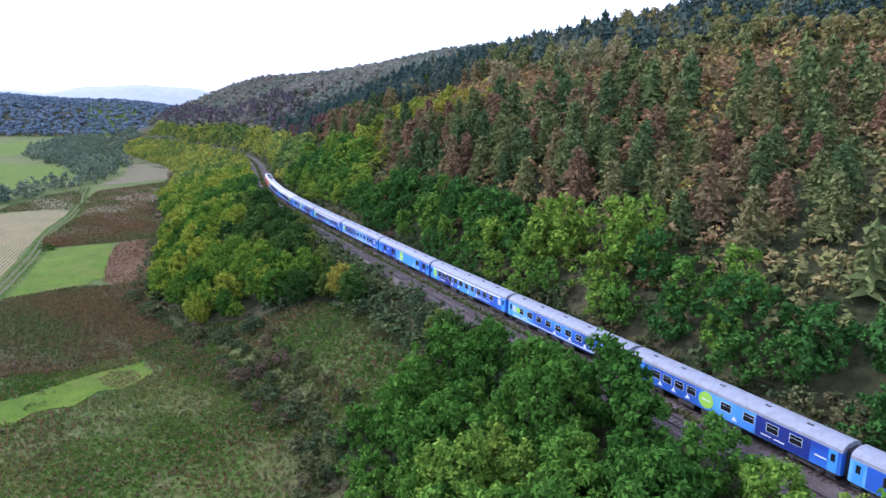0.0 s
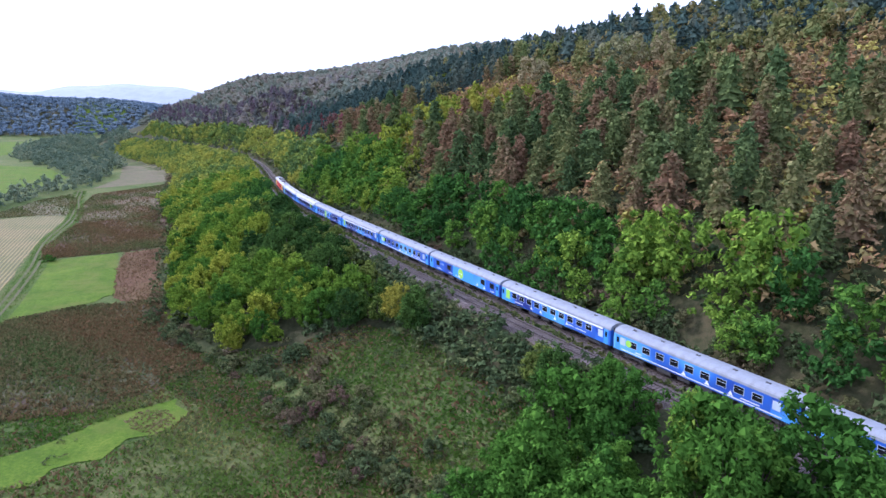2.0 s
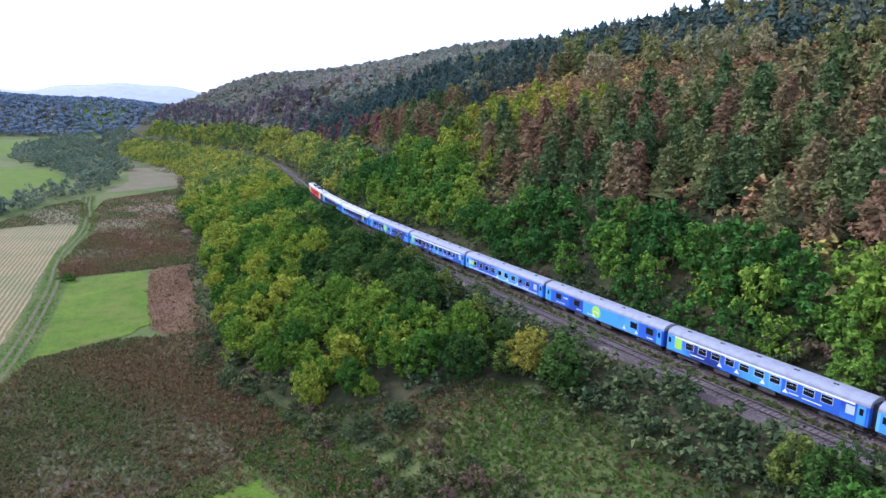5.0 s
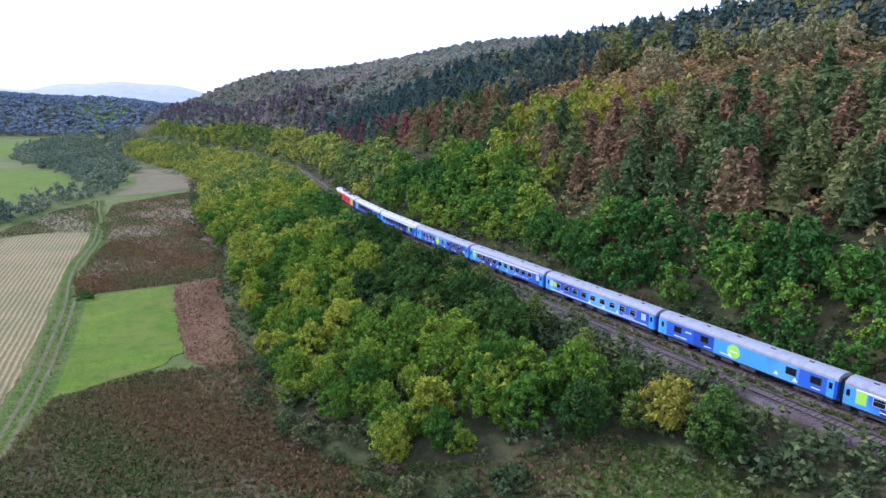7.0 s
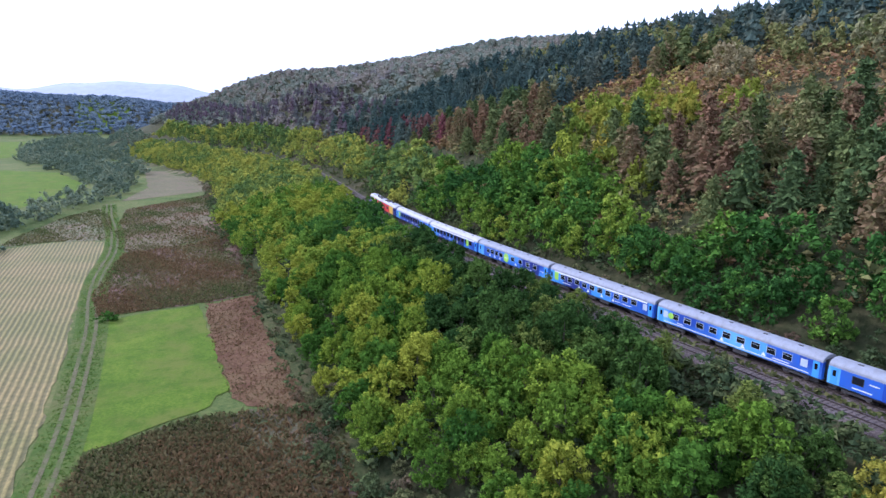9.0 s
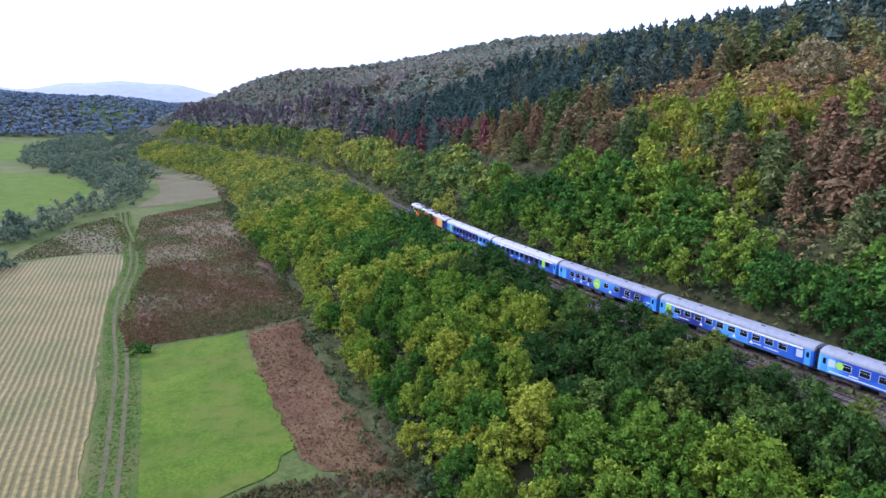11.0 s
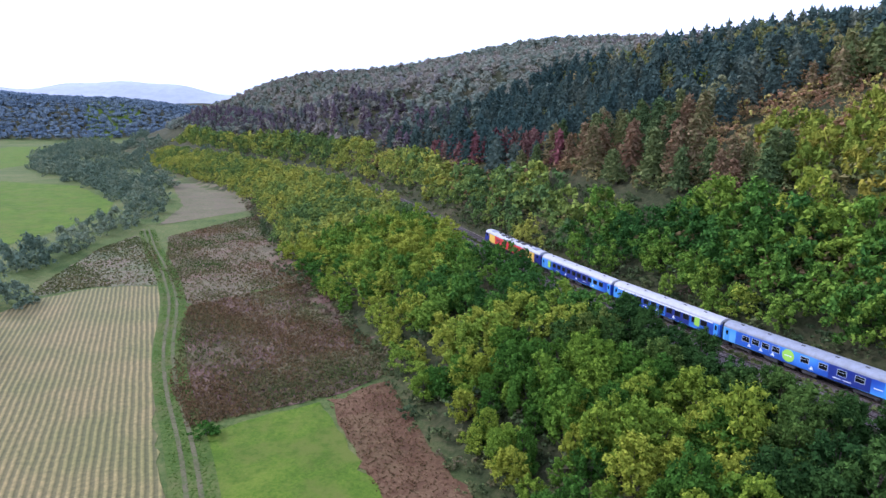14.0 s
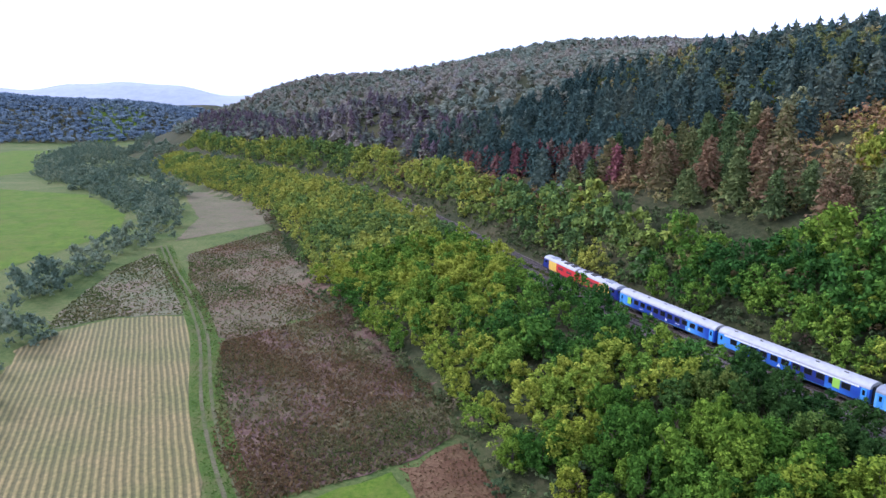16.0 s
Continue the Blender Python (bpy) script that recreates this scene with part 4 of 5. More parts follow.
me = swept("ballast", 0, [(-7.9, BED - 0.9), (-6.5, BED + 0.34), (-3.2, BED + 0.36), (-2.7, BED + 0.2), (-1.9, BED + 0.2), (-1.5, BED + 0.36), (1.7, BED + 0.36), (2.9, BED - 0.3)], m_ballast)
tagged(new("ballast_bed", me), "grey-brown stone ballast under two railway tracks", "ballast", kind="structure")
RAILSEC = [(-0.07, 0), (-0.02, 0.03), (-0.036, 0.12), (-0.036, 0.17), (0.036, 0.17), (0.036, 0.12), (0.02, 0.03), (0.07, 0)]
sl = bmesh.new()
bmesh.ops.create_cube(sl, size=1)
bmesh.ops.scale(sl, vec=(2.5, 0.26, 0.2), verts=sl.verts)
bmesh.ops.bevel(sl, geom=sl.edges[:], offset=0.03, segments=1, affect="EDGES")
sleeper_me = bpy.data.meshes.new("sleeper")
sl.to_mesh(sleeper_me)
sl.free()
sleeper_me.materials.append(m_sleeper)
sv = np.array([v.co[:] for v in sleeper_me.vertices])
sf = [tuple(p.vertices) for p in sleeper_me.polygons]
for o, lab in ((0.0, "railway track that carries the train"), (-GAUGE_GAP, "empty railway track beside the train's track")):
    root = tagged(new("railway_track"), lab + ", steel rails on concrete sleepers", "railway track", kind="structure")
    for side in (-0.75, 0.75):
        part("rail", swept("rail", o + side, [(a, RAIL - 0.17 + b) for a, b in RAILSEC], m_rail), root)
    c, t = offset_line(o, 0.65)
    rest_v, rest_f, made = [], [], 0
    for p, q in zip(c, t):
        turn = math.atan2(q[1], q[0]) - math.pi / 2
        near = 92 < p[1] < 260 if o < 0 else 120 < p[1] < 290
        if near and made < 300:
            part("sleeper", sleeper_me, root, m=Matrix.LocRotScale((p[0], p[1], RAIL - 0.26), Euler((0, 0, turn)), None))
            made += 1
        elif p[1] > 20:
            cs, sn_ = math.cos(turn), math.sin(turn)
            b = len(rest_v)
            rest_v += [(p[0] + v[0] * cs - v[1] * sn_, p[1] + v[0] * sn_ + v[1] * cs, RAIL - 0.26 + v[2]) for v in sv]
            rest_f += [tuple(b + i for i in fc) for fc in sf]
    tagged(part("sleepers", mesh_of("sleepers", rest_v, rest_f, m_sleeper), root), kind="stuff")


# ---- train ----
cl = smooth_line(LINE, 0.25)
cs_ = np.concatenate([[0], np.cumsum(np.hypot(*np.diff(cl, axis=0).T))])


def on_line(s):
    p = np.array([np.interp(s, cs_, cl[:, 0]), np.interp(s, cs_, cl[:, 1])])
    return p


def chord(s, half):
    """Pose of a vehicle whose bogies stand on the line half a base ahead of and behind s."""
    a, b = on_line(s - half), on_line(s + half)
    return Matrix.LocRotScale(((a[0] + b[0]) / 2, (a[1] + b[1]) / 2, RAIL), Euler((0, 0, math.atan2(b[1] - a[1], b[0] - a[0]))), None)


HEAD = float(cs_[np.argmin(np.hypot(cl[:, 0] + 73.2, cl[:, 1] - 266.4))]) - 4.5
PITCH = 26.4


def livery(name, stops, scale, rough=0.35):
    """Printed vinyl in blues that drift along the coach, with a little dirt low down."""
    m, nt, bsdf = shader(name, rough)
    tc = nt.nodes.new("ShaderNodeTexCoord")
    info = nt.nodes.new("ShaderNodeObjectInfo")
    off = nt.nodes.new("ShaderNodeVectorMath")
    off.operation = "MULTIPLY_ADD"
    off.inputs[1].default_value = (scale, scale * 0.4, scale * 1.2)
    nt.links.new(tc.outputs["Object"], off.inputs[0])
    nt.links.new(info.outputs["Random"], off.inputs[2])
    n = nt.nodes.new("ShaderNodeTexNoise")
    n.inputs["Scale"].default_value = 1.0
    n.inputs["Detail"].default_value = 1.5
    nt.links.new(off.outputs[0], n.inputs["Vector"])
    r = ramp_node(nt, stops)
    nt.links.new(n.outputs["Fac"], r.inputs["Fac"])
    dn = noise_node(nt, 2.5, 5, 0.7, (1, 1, 0.3))
    dr = ramp_node(nt, [(0.5, (0, 0, 0)), (0.8, (0.3, 0.3, 0.3))])
    nt.links.new(dn.outputs["Fac"], dr.inputs["Fac"])
    nt.links.new(mix_node(nt, r.outputs["Color"], (0.09, 0.09, 0.10), dr.outputs["Color"]), bsdf.inputs["Base Color"])
    return m


m_livery = livery("coach_blues", [(0.34, (0.025, 0.07, 0.36)), (0.43, (0.05, 0.17, 0.58)), (0.52, (0.10, 0.33, 0.78)), (0.64, (0.17, 0.46, 0.86))], 0.11)
m_deep = paint("deep_blue", (0.018, 0.035, 0.22), 0.35)
m_royal = paint("royal_blue", (0.035, 0.12, 0.50), 0.35)
m_sky = paint("sky_blue", (0.085, 0.33, 0.74), 0.35, dirt=0.15)
m_roof = paint("roof_grey", (0.25, 0.27, 0.31), 0.6, dirt=0.5)
m_roof_pale = paint("roof_pale", (0.42, 0.42, 0.43), 0.55, dirt=0.35)
m_white = paint("white_vinyl", (0.78, 0.80, 0.82), 0.4, dirt=0.1)
m_lime = paint("lime_vinyl", (0.36, 0.66, 0.08), 0.4, dirt=0.08)
m_under = paint("underframe", (0.035, 0.033, 0.033), 0.8, dirt=0.5)
m_rubber = paint("rubber", (0.02, 0.02, 0.022), 0.9, dirt=0.2)
m_steel = paint("wheel_steel", (0.14, 0.11, 0.09), 0.5, 0.6)
m_navy = paint("loco_navy", (0.018, 0.03, 0.20), 0.35)
m_yellow = paint("loco_yellow", (0.78, 0.50, 0.08), 0.4)
m_redp = paint("loco_red", (0.60, 0.025, 0.03), 0.4)
m_panel = paint("pale_panel", (0.50, 0.58, 0.66), 0.4)
m_glass, nt, bsdf = shader("window_glass", 0.06)
bsdf.inputs["Base Color"].default_value = (0.012, 0.014, 0.018, 1)
m_lamp = paint("lamp_glass", (0.7, 0.7, 0.66), 0.15, dirt=0.05)


def boxes(name, lst, mat, bevel=0.0):
    """One mesh of bevelled boxes (x0, x1, y0, y1, z0, z1)."""
    bm = bmesh.new()
    for x0, x1, y0, y1, z0, z1 in lst:
        r = bmesh.ops.create_cube(bm, size=1)
        bmesh.ops.scale(bm, vec=(x1 - x0, y1 - y0, z1 - z0), verts=r["verts"])
        bmesh.ops.translate(bm, vec=((x0 + x1) / 2, (y0 + y1) / 2, (z0 + z1) / 2), verts=r["verts"])
    if bevel:
        bmesh.ops.bevel(bm, geom=bm.edges[:], offset=bevel, segments=1, affect="EDGES")
    me = bpy.data.meshes.new(name)
    bm.to_mesh(me)
    bm.free()
    me.materials.append(mat)
    return me


def hull(name, x0, x1, section, mat, cap=True):
    """A section (y, z) drawn along x, closed at the ends."""
    n = len(section)
    v = [(x, y, z) for x in (x0, x1) for y, z in section]
    f = [(i, (i + 1) % n, (i + 1) % n + n, i + n) for i in range(n)]
    if cap:
        f += [tuple(range(n - 1, -1, -1)), tuple(range(n, 2 * n))]
    return mesh_of(name, v, f, mat)


def arc_roof(w, z0, rise, n=12):
    return [(w * math.cos(math.pi * i / n), z0 + rise * math.sin(math.pi * i / n) ** 0.8) for i in range(n + 1)]


def disc(name, r, mat, n=24, thick=0.012):
    v = [(r * math.cos(6.2832 * i / n), y, r * math.sin(6.2832 * i / n)) for y in (0, thick) for i in range(n)]
    f = [tuple(range(n)), tuple(range(2 * n - 1, n - 1, -1))] + [(i, i + n, (i + 1) % n + n, (i + 1) % n) for i in range(n)]
    return mesh_of(name, v, f, mat)


def wheel_mesh(r=0.46, n=20):
    bm = bmesh.new()
    for rad, y0, y1 in ((r, -0.07, 0.07), (r + 0.03, -0.10, -0.07), (0.12, -0.12, 0.14)):
        q = bmesh.ops.create_cone(bm, cap_ends=True, segments=n, radius1=rad, radius2=rad, depth=y1 - y0)
        bmesh.ops.rotate(bm, cent=(0, 0, 0), matrix=Matrix.Rotation(math.pi / 2, 3, "X"), verts=q["verts"])
        bmesh.ops.translate(bm, vec=(0, (y0 + y1) / 2, 0), verts=q["verts"])
    me = bpy.data.meshes.new("wheel")
    bm.to_mesh(me)
    bm.free()
    me.materials.append(m_steel)
    return me


W = 1.43
LEN = 25.7
body_sec = [(-W, 1.05), (-W - 0.02, 1.9), (-W, 3.22), (W, 3.22), (W + 0.02, 1.9), (W, 1.05), (W - 0.2, 0.95), (-W + 0.2, 0.95)]
body_me = hull("body", -LEN / 2, LEN / 2, body_sec, m_livery)
roof_sec = arc_roof(W + 0.015, 3.2, 0.85)
roof_me = hull("roof", -LEN / 2, LEN / 2, roof_sec, m_roof)
roof_pale_me = hull("roof", -LEN / 2, LEN / 2, roof_sec, m_roof_pale)
bellows_me = boxes("gangway_bellows", [(-0.37, 0.37, -0.8, 0.8, 1.1, 3.5)], m_rubber)
win_me = boxes("window", [(-0.60, 0.60, -0.012, 0.012, -0.42, 0.42)], m_glass)
winframe_me = boxes("window_frame", [(-0.67, 0.67, -0.008, 0.018, 0.42, 0.48), (-0.67, 0.67, -0.008, 0.018, -0.48, -0.42), (-0.67, -0.60, -0.008, 0.018, -0.48, 0.48), (0.60, 0.67, -0.008, 0.018, -0.48, 0.48)], m_under)
winframe_white_me = boxes("window_frame", [(-0.67, 0.67, -0.008, 0.018, 0.42, 0.47), (-0.67, 0.67, -0.008, 0.018, -0.47, -0.42), (-0.66, -0.60, -0.008, 0.018, -0.47, 0.47), (0.60, 0.66, -0.008, 0.018, -0.47, 0.47), (-0.6, 0.6, -0.008, 0.018, 0.10, 0.13)], m_panel)
door_me = boxes("door", [(-0.42, 0.42, -0.02, 0.012, -1.05, 1.05)], m_sky, 0.01)
doorwin_me = boxes("door_window", [(-0.2, 0.2, 0.0, 0.022, 0.0, 0.75)], m_glass)
doorstep_me = boxes("step", [(-0.45, 0.45, -0.1, 0.12, -0.06, 0.0), (-0.45, 0.45, -0.05, 0.15, -0.36, -0.30)], m_under)
bogie_me = boxes("bogie_frame", [(-1.75, 1.75, -1.12, -0.98, 0.38, 0.66), (-1.75, 1.75, 0.98, 1.12, 0.38, 0.66), (-0.35, 0.35, -1.1, 1.1, 0.5, 0.82), (-1.5, -1.05, -1.2, -1.0, 0.3, 0.62), (1.05, 1.5, -1.2, -1.0, 0.3, 0.62), (-1.5, -1.05, 1.0, 1.2, 0.3, 0.62), (1.05, 1.5, 1.0, 1.2, 0.3, 0.62)], m_under, 0.02)
wheel_me = wheel_mesh()
under_me = boxes("underframe", [(-12.6, 12.6, -1.2, 1.2, 0.80, 0.97), (-5.6, -3.4, -1.3, -0.3, 0.35, 0.85), (-2.8, -0.6, 0.3, 1.3, 0.40, 0.85), (-2.8, -0.6, -1.3, -0.4, 0.40, 0.85), (0.4, 2.2, -1.3, 1.3, 0.45, 0.85), (3.2, 5.4, 0.4, 1.3, 0.38, 0.85)], m_under, 0.02)
vent_me = boxes("roof_vent", [(-0.42, 0.42, -0.16, 0.16, -0.05, 0.13), (-0.36, -0.24, -0.2, 0.2, 0.0, 0.17), (0.24, 0.36, -0.2, 0.2, 0.0, 0.17)], m_under, 0.02)
buffer_me = boxes("buffer", [(-0.3, 0.25, -0.09, 0.09, -0.09, 0.09), (0.25, 0.32, -0.24, 0.24, -0.18, 0.18)], m_under, 0.02)
lime_me = disc("lime_disc", 0.95, m_lime)
lime_small_me = disc("lime_disc", 0.5, m_lime)
lime_sq_me = boxes("lime_panel", [(-0.55, 0.55, -0.01, 0.012, -0.75, 0.75)], m_lime)
bar_me = boxes("lettering_bar", [(-0.55, 0.55, 0.0, 0.022, -0.06, 0.06)], m_white)
white_panel_me = boxes("pale_panel", [(-0.45, 0.45, -0.01, 0.014, -0.5, 0.5)], m_panel)
mark_me = mesh_of("white_mark", [(-0.35, 0.014, -0.25), (0.35, 0.014, -0.25), (0.02, 0.014, 0.30), (-0.35, 0, -0.25), (0.35, 0, -0.25), (0.02, 0, 0.30)],
                  [(0, 1, 2), (3, 5, 4), (0, 3, 4, 1), (1, 4, 5, 2), (2, 5, 3, 0)], m_white)


def at_side(side, x, z, out=0.012):
    """A pose on a coach's side; side +1 is the valley side."""
    y = W + 0.016 + out
    return pose(x, side * y, z, 0, 0, 0 if side > 0 else 180)


def bogie(root, x):
    b = part("bogie", bogie_me, root, m=pose(x, 0, 0))
    for wx in (-1.28, 1.28):
        for wy in (-0.75, 0.75):
            part("wheel", wheel_me, b, m=pose(wx, wy, 0.46, 0, 0, 0 if wy > 0 else 180))


def stripe(name, x0, x1, z0, z1, mat):
    return boxes(name, [(x0, x1, -0.006, 0.010, z0, z1)], mat)


STRIPES = {}


def stripe_part(root, name, side, x0, x1, z0, z1, mat, out=0.012):
    key = (name, x0, x1, z0, z1, mat.name)
    if key not in STRIPES:
        STRIPES[key] = stripe(name, x0, x1, z0, z1, mat)
    part(name, STRIPES[key], root, m=pose(0, side * (W + 0.018 + out), 0))


def coach(kind, pale, windows, white_frames, s, label, cantrail=False, sill=False, lime=None, small_lime=None, panels=(), blocks=(), bars=(), marks=(), doors=(-12.1, 12.1), last=False):
    root = tagged(new("railway_coach"), label, "railway coach", "coaches of the train")
    root.matrix_basis = chord(s, 9.5)
    part("body", body_me, root, "blue vinyl-wrapped coach side")
    part("roof", roof_pale_me if pale else roof_me, root, "grey curved roof")
    part("underframe", under_me, root)
    if not last:
        part("gangway_bellows", bellows_me, root, "black rubber bellows", pose(-PITCH / 2, 0, 0))
    for x in (-9.5, 9.5):
        bogie(root, x)
    for x in (-9.0, -4.5, 0.5, 5.5, 10.0):
        part("roof_vent", vent_me, root, m=pose(x + 0.3 * math.sin(s + x), 0.3, 4.0) @ Matrix.Diagonal((0.7, 0.7, 0.7, 1)))
    for side in (1, -1):
        for x in windows:
            w = part("window", win_me, root, m=at_side(side, x, 2.42))
            part("window_frame", winframe_white_me if white_frames else winframe_me, w)
        for x in doors:
            dd = part("door", door_me, root, "sky-blue entrance door", at_side(side, x, 2.1))
            part("door_window", doorwin_me, dd)
            part("step", doorstep_me, root, m=pose(x, side * (W - 0.05), 0.9, 0, 0, 0 if side > 0 else 180))
        for x0, x1, mat in blocks:
            stripe_part(root, "colour_field", side, x0, x1, 1.12, 3.18, mat, -0.004)
        if cantrail:
            stripe_part(root, "cantrail_stripe", side, -11.4, 11.6, 2.98, 3.2, m_white)
        if sill:
            stripe_part(root, "sill_stripe", side, -11.3, 11.4, 1.24, 1.36, m_white)
        if lime is not None:
            part("lime_disc", lime_me, root, "lime-green disc", at_side(side, lime, 2.2))
            part("lettering_bar", bar_me, root, m=at_side(side, lime, 2.2, 0.016))
        if small_lime is not None and sill:
            part("lime_disc", lime_small_me, root, "lime-green disc", at_side(side, small_lime, 2.4, 0.02))
        elif small_lime is not None:
            part("lime_panel", lime_sq_me, root, "lime-green panel", at_side(side, small_lime, 2.3, 0.02))
        for x, z in panels:
            part("pale_panel", white_panel_me, root, "pale grey panel", at_side(side, x, z, 0.016))
        for x, z in bars:
            part("lettering_bar", bar_me, root, m=at_side(side, x, z, 0.01))
        for x, z in marks:
            part("white_mark", mark_me, root, m=at_side(side, x, z, 0.012))
    return root


def spread(a, b, n):
    return [a + (b - a) * i / (n - 1) for i in range(n)]


ten, nine, eleven = spread(-8.6, 9.2, 10), spread(-8.4, 9.4, 9), spread(-9.6, 9.6, 11)
KINDS = {
    "a": dict(pale=True, windows=eleven, white_frames=False, label="blue passenger coach with pale roof and dark windows", bars=[(6, 1.5), (-4, 1.6)], marks=[(-1, 1.6), (3, 1.55), (-7, 1.6)], small_lime=9.8, blocks=[(-6, 3, m_deep)]),
    "b": dict(pale=True, windows=eleven, white_frames=False, label="blue passenger coach with white cantrail and lime panel", cantrail=True, small_lime=-8.2, bars=[(4, 1.5)], marks=[(-3, 1.6), (1, 1.6), (6.5, 1.6)], blocks=[(-6.5, -1, m_deep)]),
    "c": dict(pale=False, windows=[8.7, 7.0, 5.3, 3.6, -0.9, -3.6, -6.2, -8.6], white_frames=True, label="blue sleeping coach with a lime-green disc between windows", lime=1.6, bars=[(-5.6, 1.5), (-7.0, 1.5), (-11, 2.0)], marks=[(-2, 1.6), (6, 1.6), (4, 1.6), (8, 1.6)], blocks=[(3.4, 10.5, m_royal), (-10, -4.4, m_deep)]),
    "d": dict(pale=False, windows=ten, white_frames=True, label="blue passenger coach with white cantrail and white sill lines", cantrail=True, small_lime=11.0, doors=(-12.1, 12.4), panels=[(-11.0, 2.3)], bars=[(8.5, 1.5), (7.4, 1.5), (-7.6, 1.5), (-6.5, 1.5), (-5, 1.55)], marks=[(4.6, 1.6), (2.2, 1.62), (-1.2, 1.6), (-4, 1.6)], blocks=[(-10, -3.5, m_royal), (4.5, 9, m_deep), (10.3, 12.8, m_sky), (-1.9, 1.4, m_sky)]),
    "e": dict(pale=False, windows=nine, white_frames=True, label="blue passenger coach with a long white sill stripe", sill=True, panels=[(11.2, 2.4), (-10.6, 2.4)], small_lime=10.2, bars=[(-7.0, 1.6), (-8.2, 1.6), (8.4, 1.6)], marks=[(-2.1, 1.7), (-5.2, 1.7), (1.2, 1.65)], blocks=[(-10, -5.6, m_royal)]),
    "f": dict(pale=False, windows=[9.4, 4.9, -7.4, -10.4], white_frames=False, label="blue sleeping coach with a large lime-green disc", lime=0.4, bars=[(9.4, 1.45), (8.3, 1.45), (7.6, 2.5), (-10.5, 1.45), (1.8, 1.5), (4.3, 1.5)], marks=[(0.9, 1.6), (-5.6, 1.6), (-8, 1.55)], blocks=[(6.7, 11.4, m_royal), (-4.2, 3.4, m_sky), (-11.6, -8.4, m_royal)]),
}
for i, kind in enumerate("abcdefdecfd"):
    coach(kind, s=HEAD - PITCH * (i + 0.5), last=(i == 10), **KINDS[kind])


# two tricolour diesel locomotives, nose out at both ends
LL = 16.2
loco_sec = [(-1.42, 1.05), (-1.45, 2.0), (-1.42, 3.35), (1.42, 3.35), (1.45, 2.0), (1.42, 1.05)]
nose = bmesh.new()
r = bmesh.ops.create_cube(nose, size=1)
bmesh.ops.scale(nose, vec=(3.4, 2.86, 2.3), verts=r["verts"])
bmesh.ops.translate(nose, vec=(LL / 2 - 1.7, 0, 2.2), verts=r["verts"])
for v in nose.verts:
    if v.co.x > LL / 2 - 1 and v.co.z > 2.5:
        v.co.x -= 0.75
        v.co.y *= 0.93
bmesh.ops.bevel(nose, geom=nose.edges[:], offset=0.12, segments=2, affect="EDGES")
nose_me = bpy.data.meshes.new("cab")
nose.to_mesh(nose_me)
nose.free()
nose_me.materials.append(m_navy)
yel_me = hull("yellow_panel", LL / 2 - 7.2, LL / 2 - 3.4, loco_sec, m_yellow)
red_me = hull("red_panel", -LL / 2 + 0.2, LL / 2 - 7.2, loco_sec, m_redp)
lroof_me = hull("roof", -LL / 2 + 0.2, LL / 2 - 0.9, arc_roof(1.43, 3.33, 0.72), m_roof_pale)
fan_me = boxes("roof_fan", [(-0.9, 0.9, -0.75, 0.75, -0.1, 0.16), (-0.75, 0.75, -0.06, 0.06, 0.16, 0.22), (-0.06, 0.06, -0.6, 0.6, 0.16, 0.22)], m_under, 0.03)
hatch_me = boxes("roof_hatch", [(-1.1, 1.1, -0.8, 0.8, -0.1, 0.12)], m_roof, 0.04)
exhaust_me = boxes("exhaust", [(-0.35, 0.35, -0.25, 0.25, -0.1, 0.28)], m_under, 0.03)
lunder_me = boxes("underframe", [(-7.8, 7.8, -1.3, 1.3, 0.78, 1.06), (-1.9, 1.9, -1.25, 1.25, 0.35, 0.8)], m_under, 0.03)
screen_me = boxes("windscreen", [(-0.02, 0.02, -0.48, 0.48, -0.32, 0.32)], m_glass)
cabwin_me = boxes("cab_window", [(-0.4, 0.4, -0.01, 0.02, -0.3, 0.3)], m_glass)
grille_me = boxes("side_grille", [(-1.2, 1.2, 0.0, 0.02, -0.35 + 0.1 * k, -0.29 + 0.1 * k) for k in range(7)], m_under)
lamp_me = disc("headlight", 0.14, m_lamp, 14, 0.05)


def loco(s, flip):
    root = tagged(new("diesel_locomotive"), "diesel locomotive painted navy, yellow and red, pale roof", "locomotive", "locomotives of the train")
    root.matrix_basis = chord(s, 4.3) @ pose(0, 0, 0, 0, 0, 180 if flip else 0)
    part("cab", nose_me, root, "navy cab")
    part("yellow_panel", yel_me, root, "yellow body section")
    part("red_panel", red_me, root, "red body section")
    part("roof", lroof_me, root, "pale grey roof")
    part("underframe", lunder_me, root)
    for x in (-5.6, -2.6):
        part("roof_fan", fan_me, root, m=pose(x, 0, 4.02))
    part("roof_hatch", hatch_me, root, m=pose(3.6, 0, 4.0))
    part("exhaust", exhaust_me, root, m=pose(0.4, 0, 4.03))
    for x in (-4.3, 4.3):
        bogie(root, x)
    for y in (-0.62, 0.62):
        part("windscreen", screen_me, root, m=pose(LL / 2 - 0.48, y, 2.75, 0, -27, 0))
        part("headlight", lamp_me, root, m=pose(LL / 2 - 0.03, y * 1.4, 1.7, 0, 0, -90))
        part("buffer", buffer_me, root, m=pose(LL / 2 + 0.2, y * 1.4, 1.1))
    for side in (1, -1):
        part("cab_window", cabwin_me, root, m=pose(LL / 2 - 1.9, side * 1.44, 2.75, 0, 0, 0 if side > 0 else 180))
        for x in (-5.2, -1.4):
            part("side_grille", grille_me, root, m=pose(x, side * 1.45, 2.4, 0, 0, 0 if side > 0 else 180))


loco(HEAD + 0.3 + LL / 2, True)
loco(HEAD + 0.9 + LL * 1.5, False)

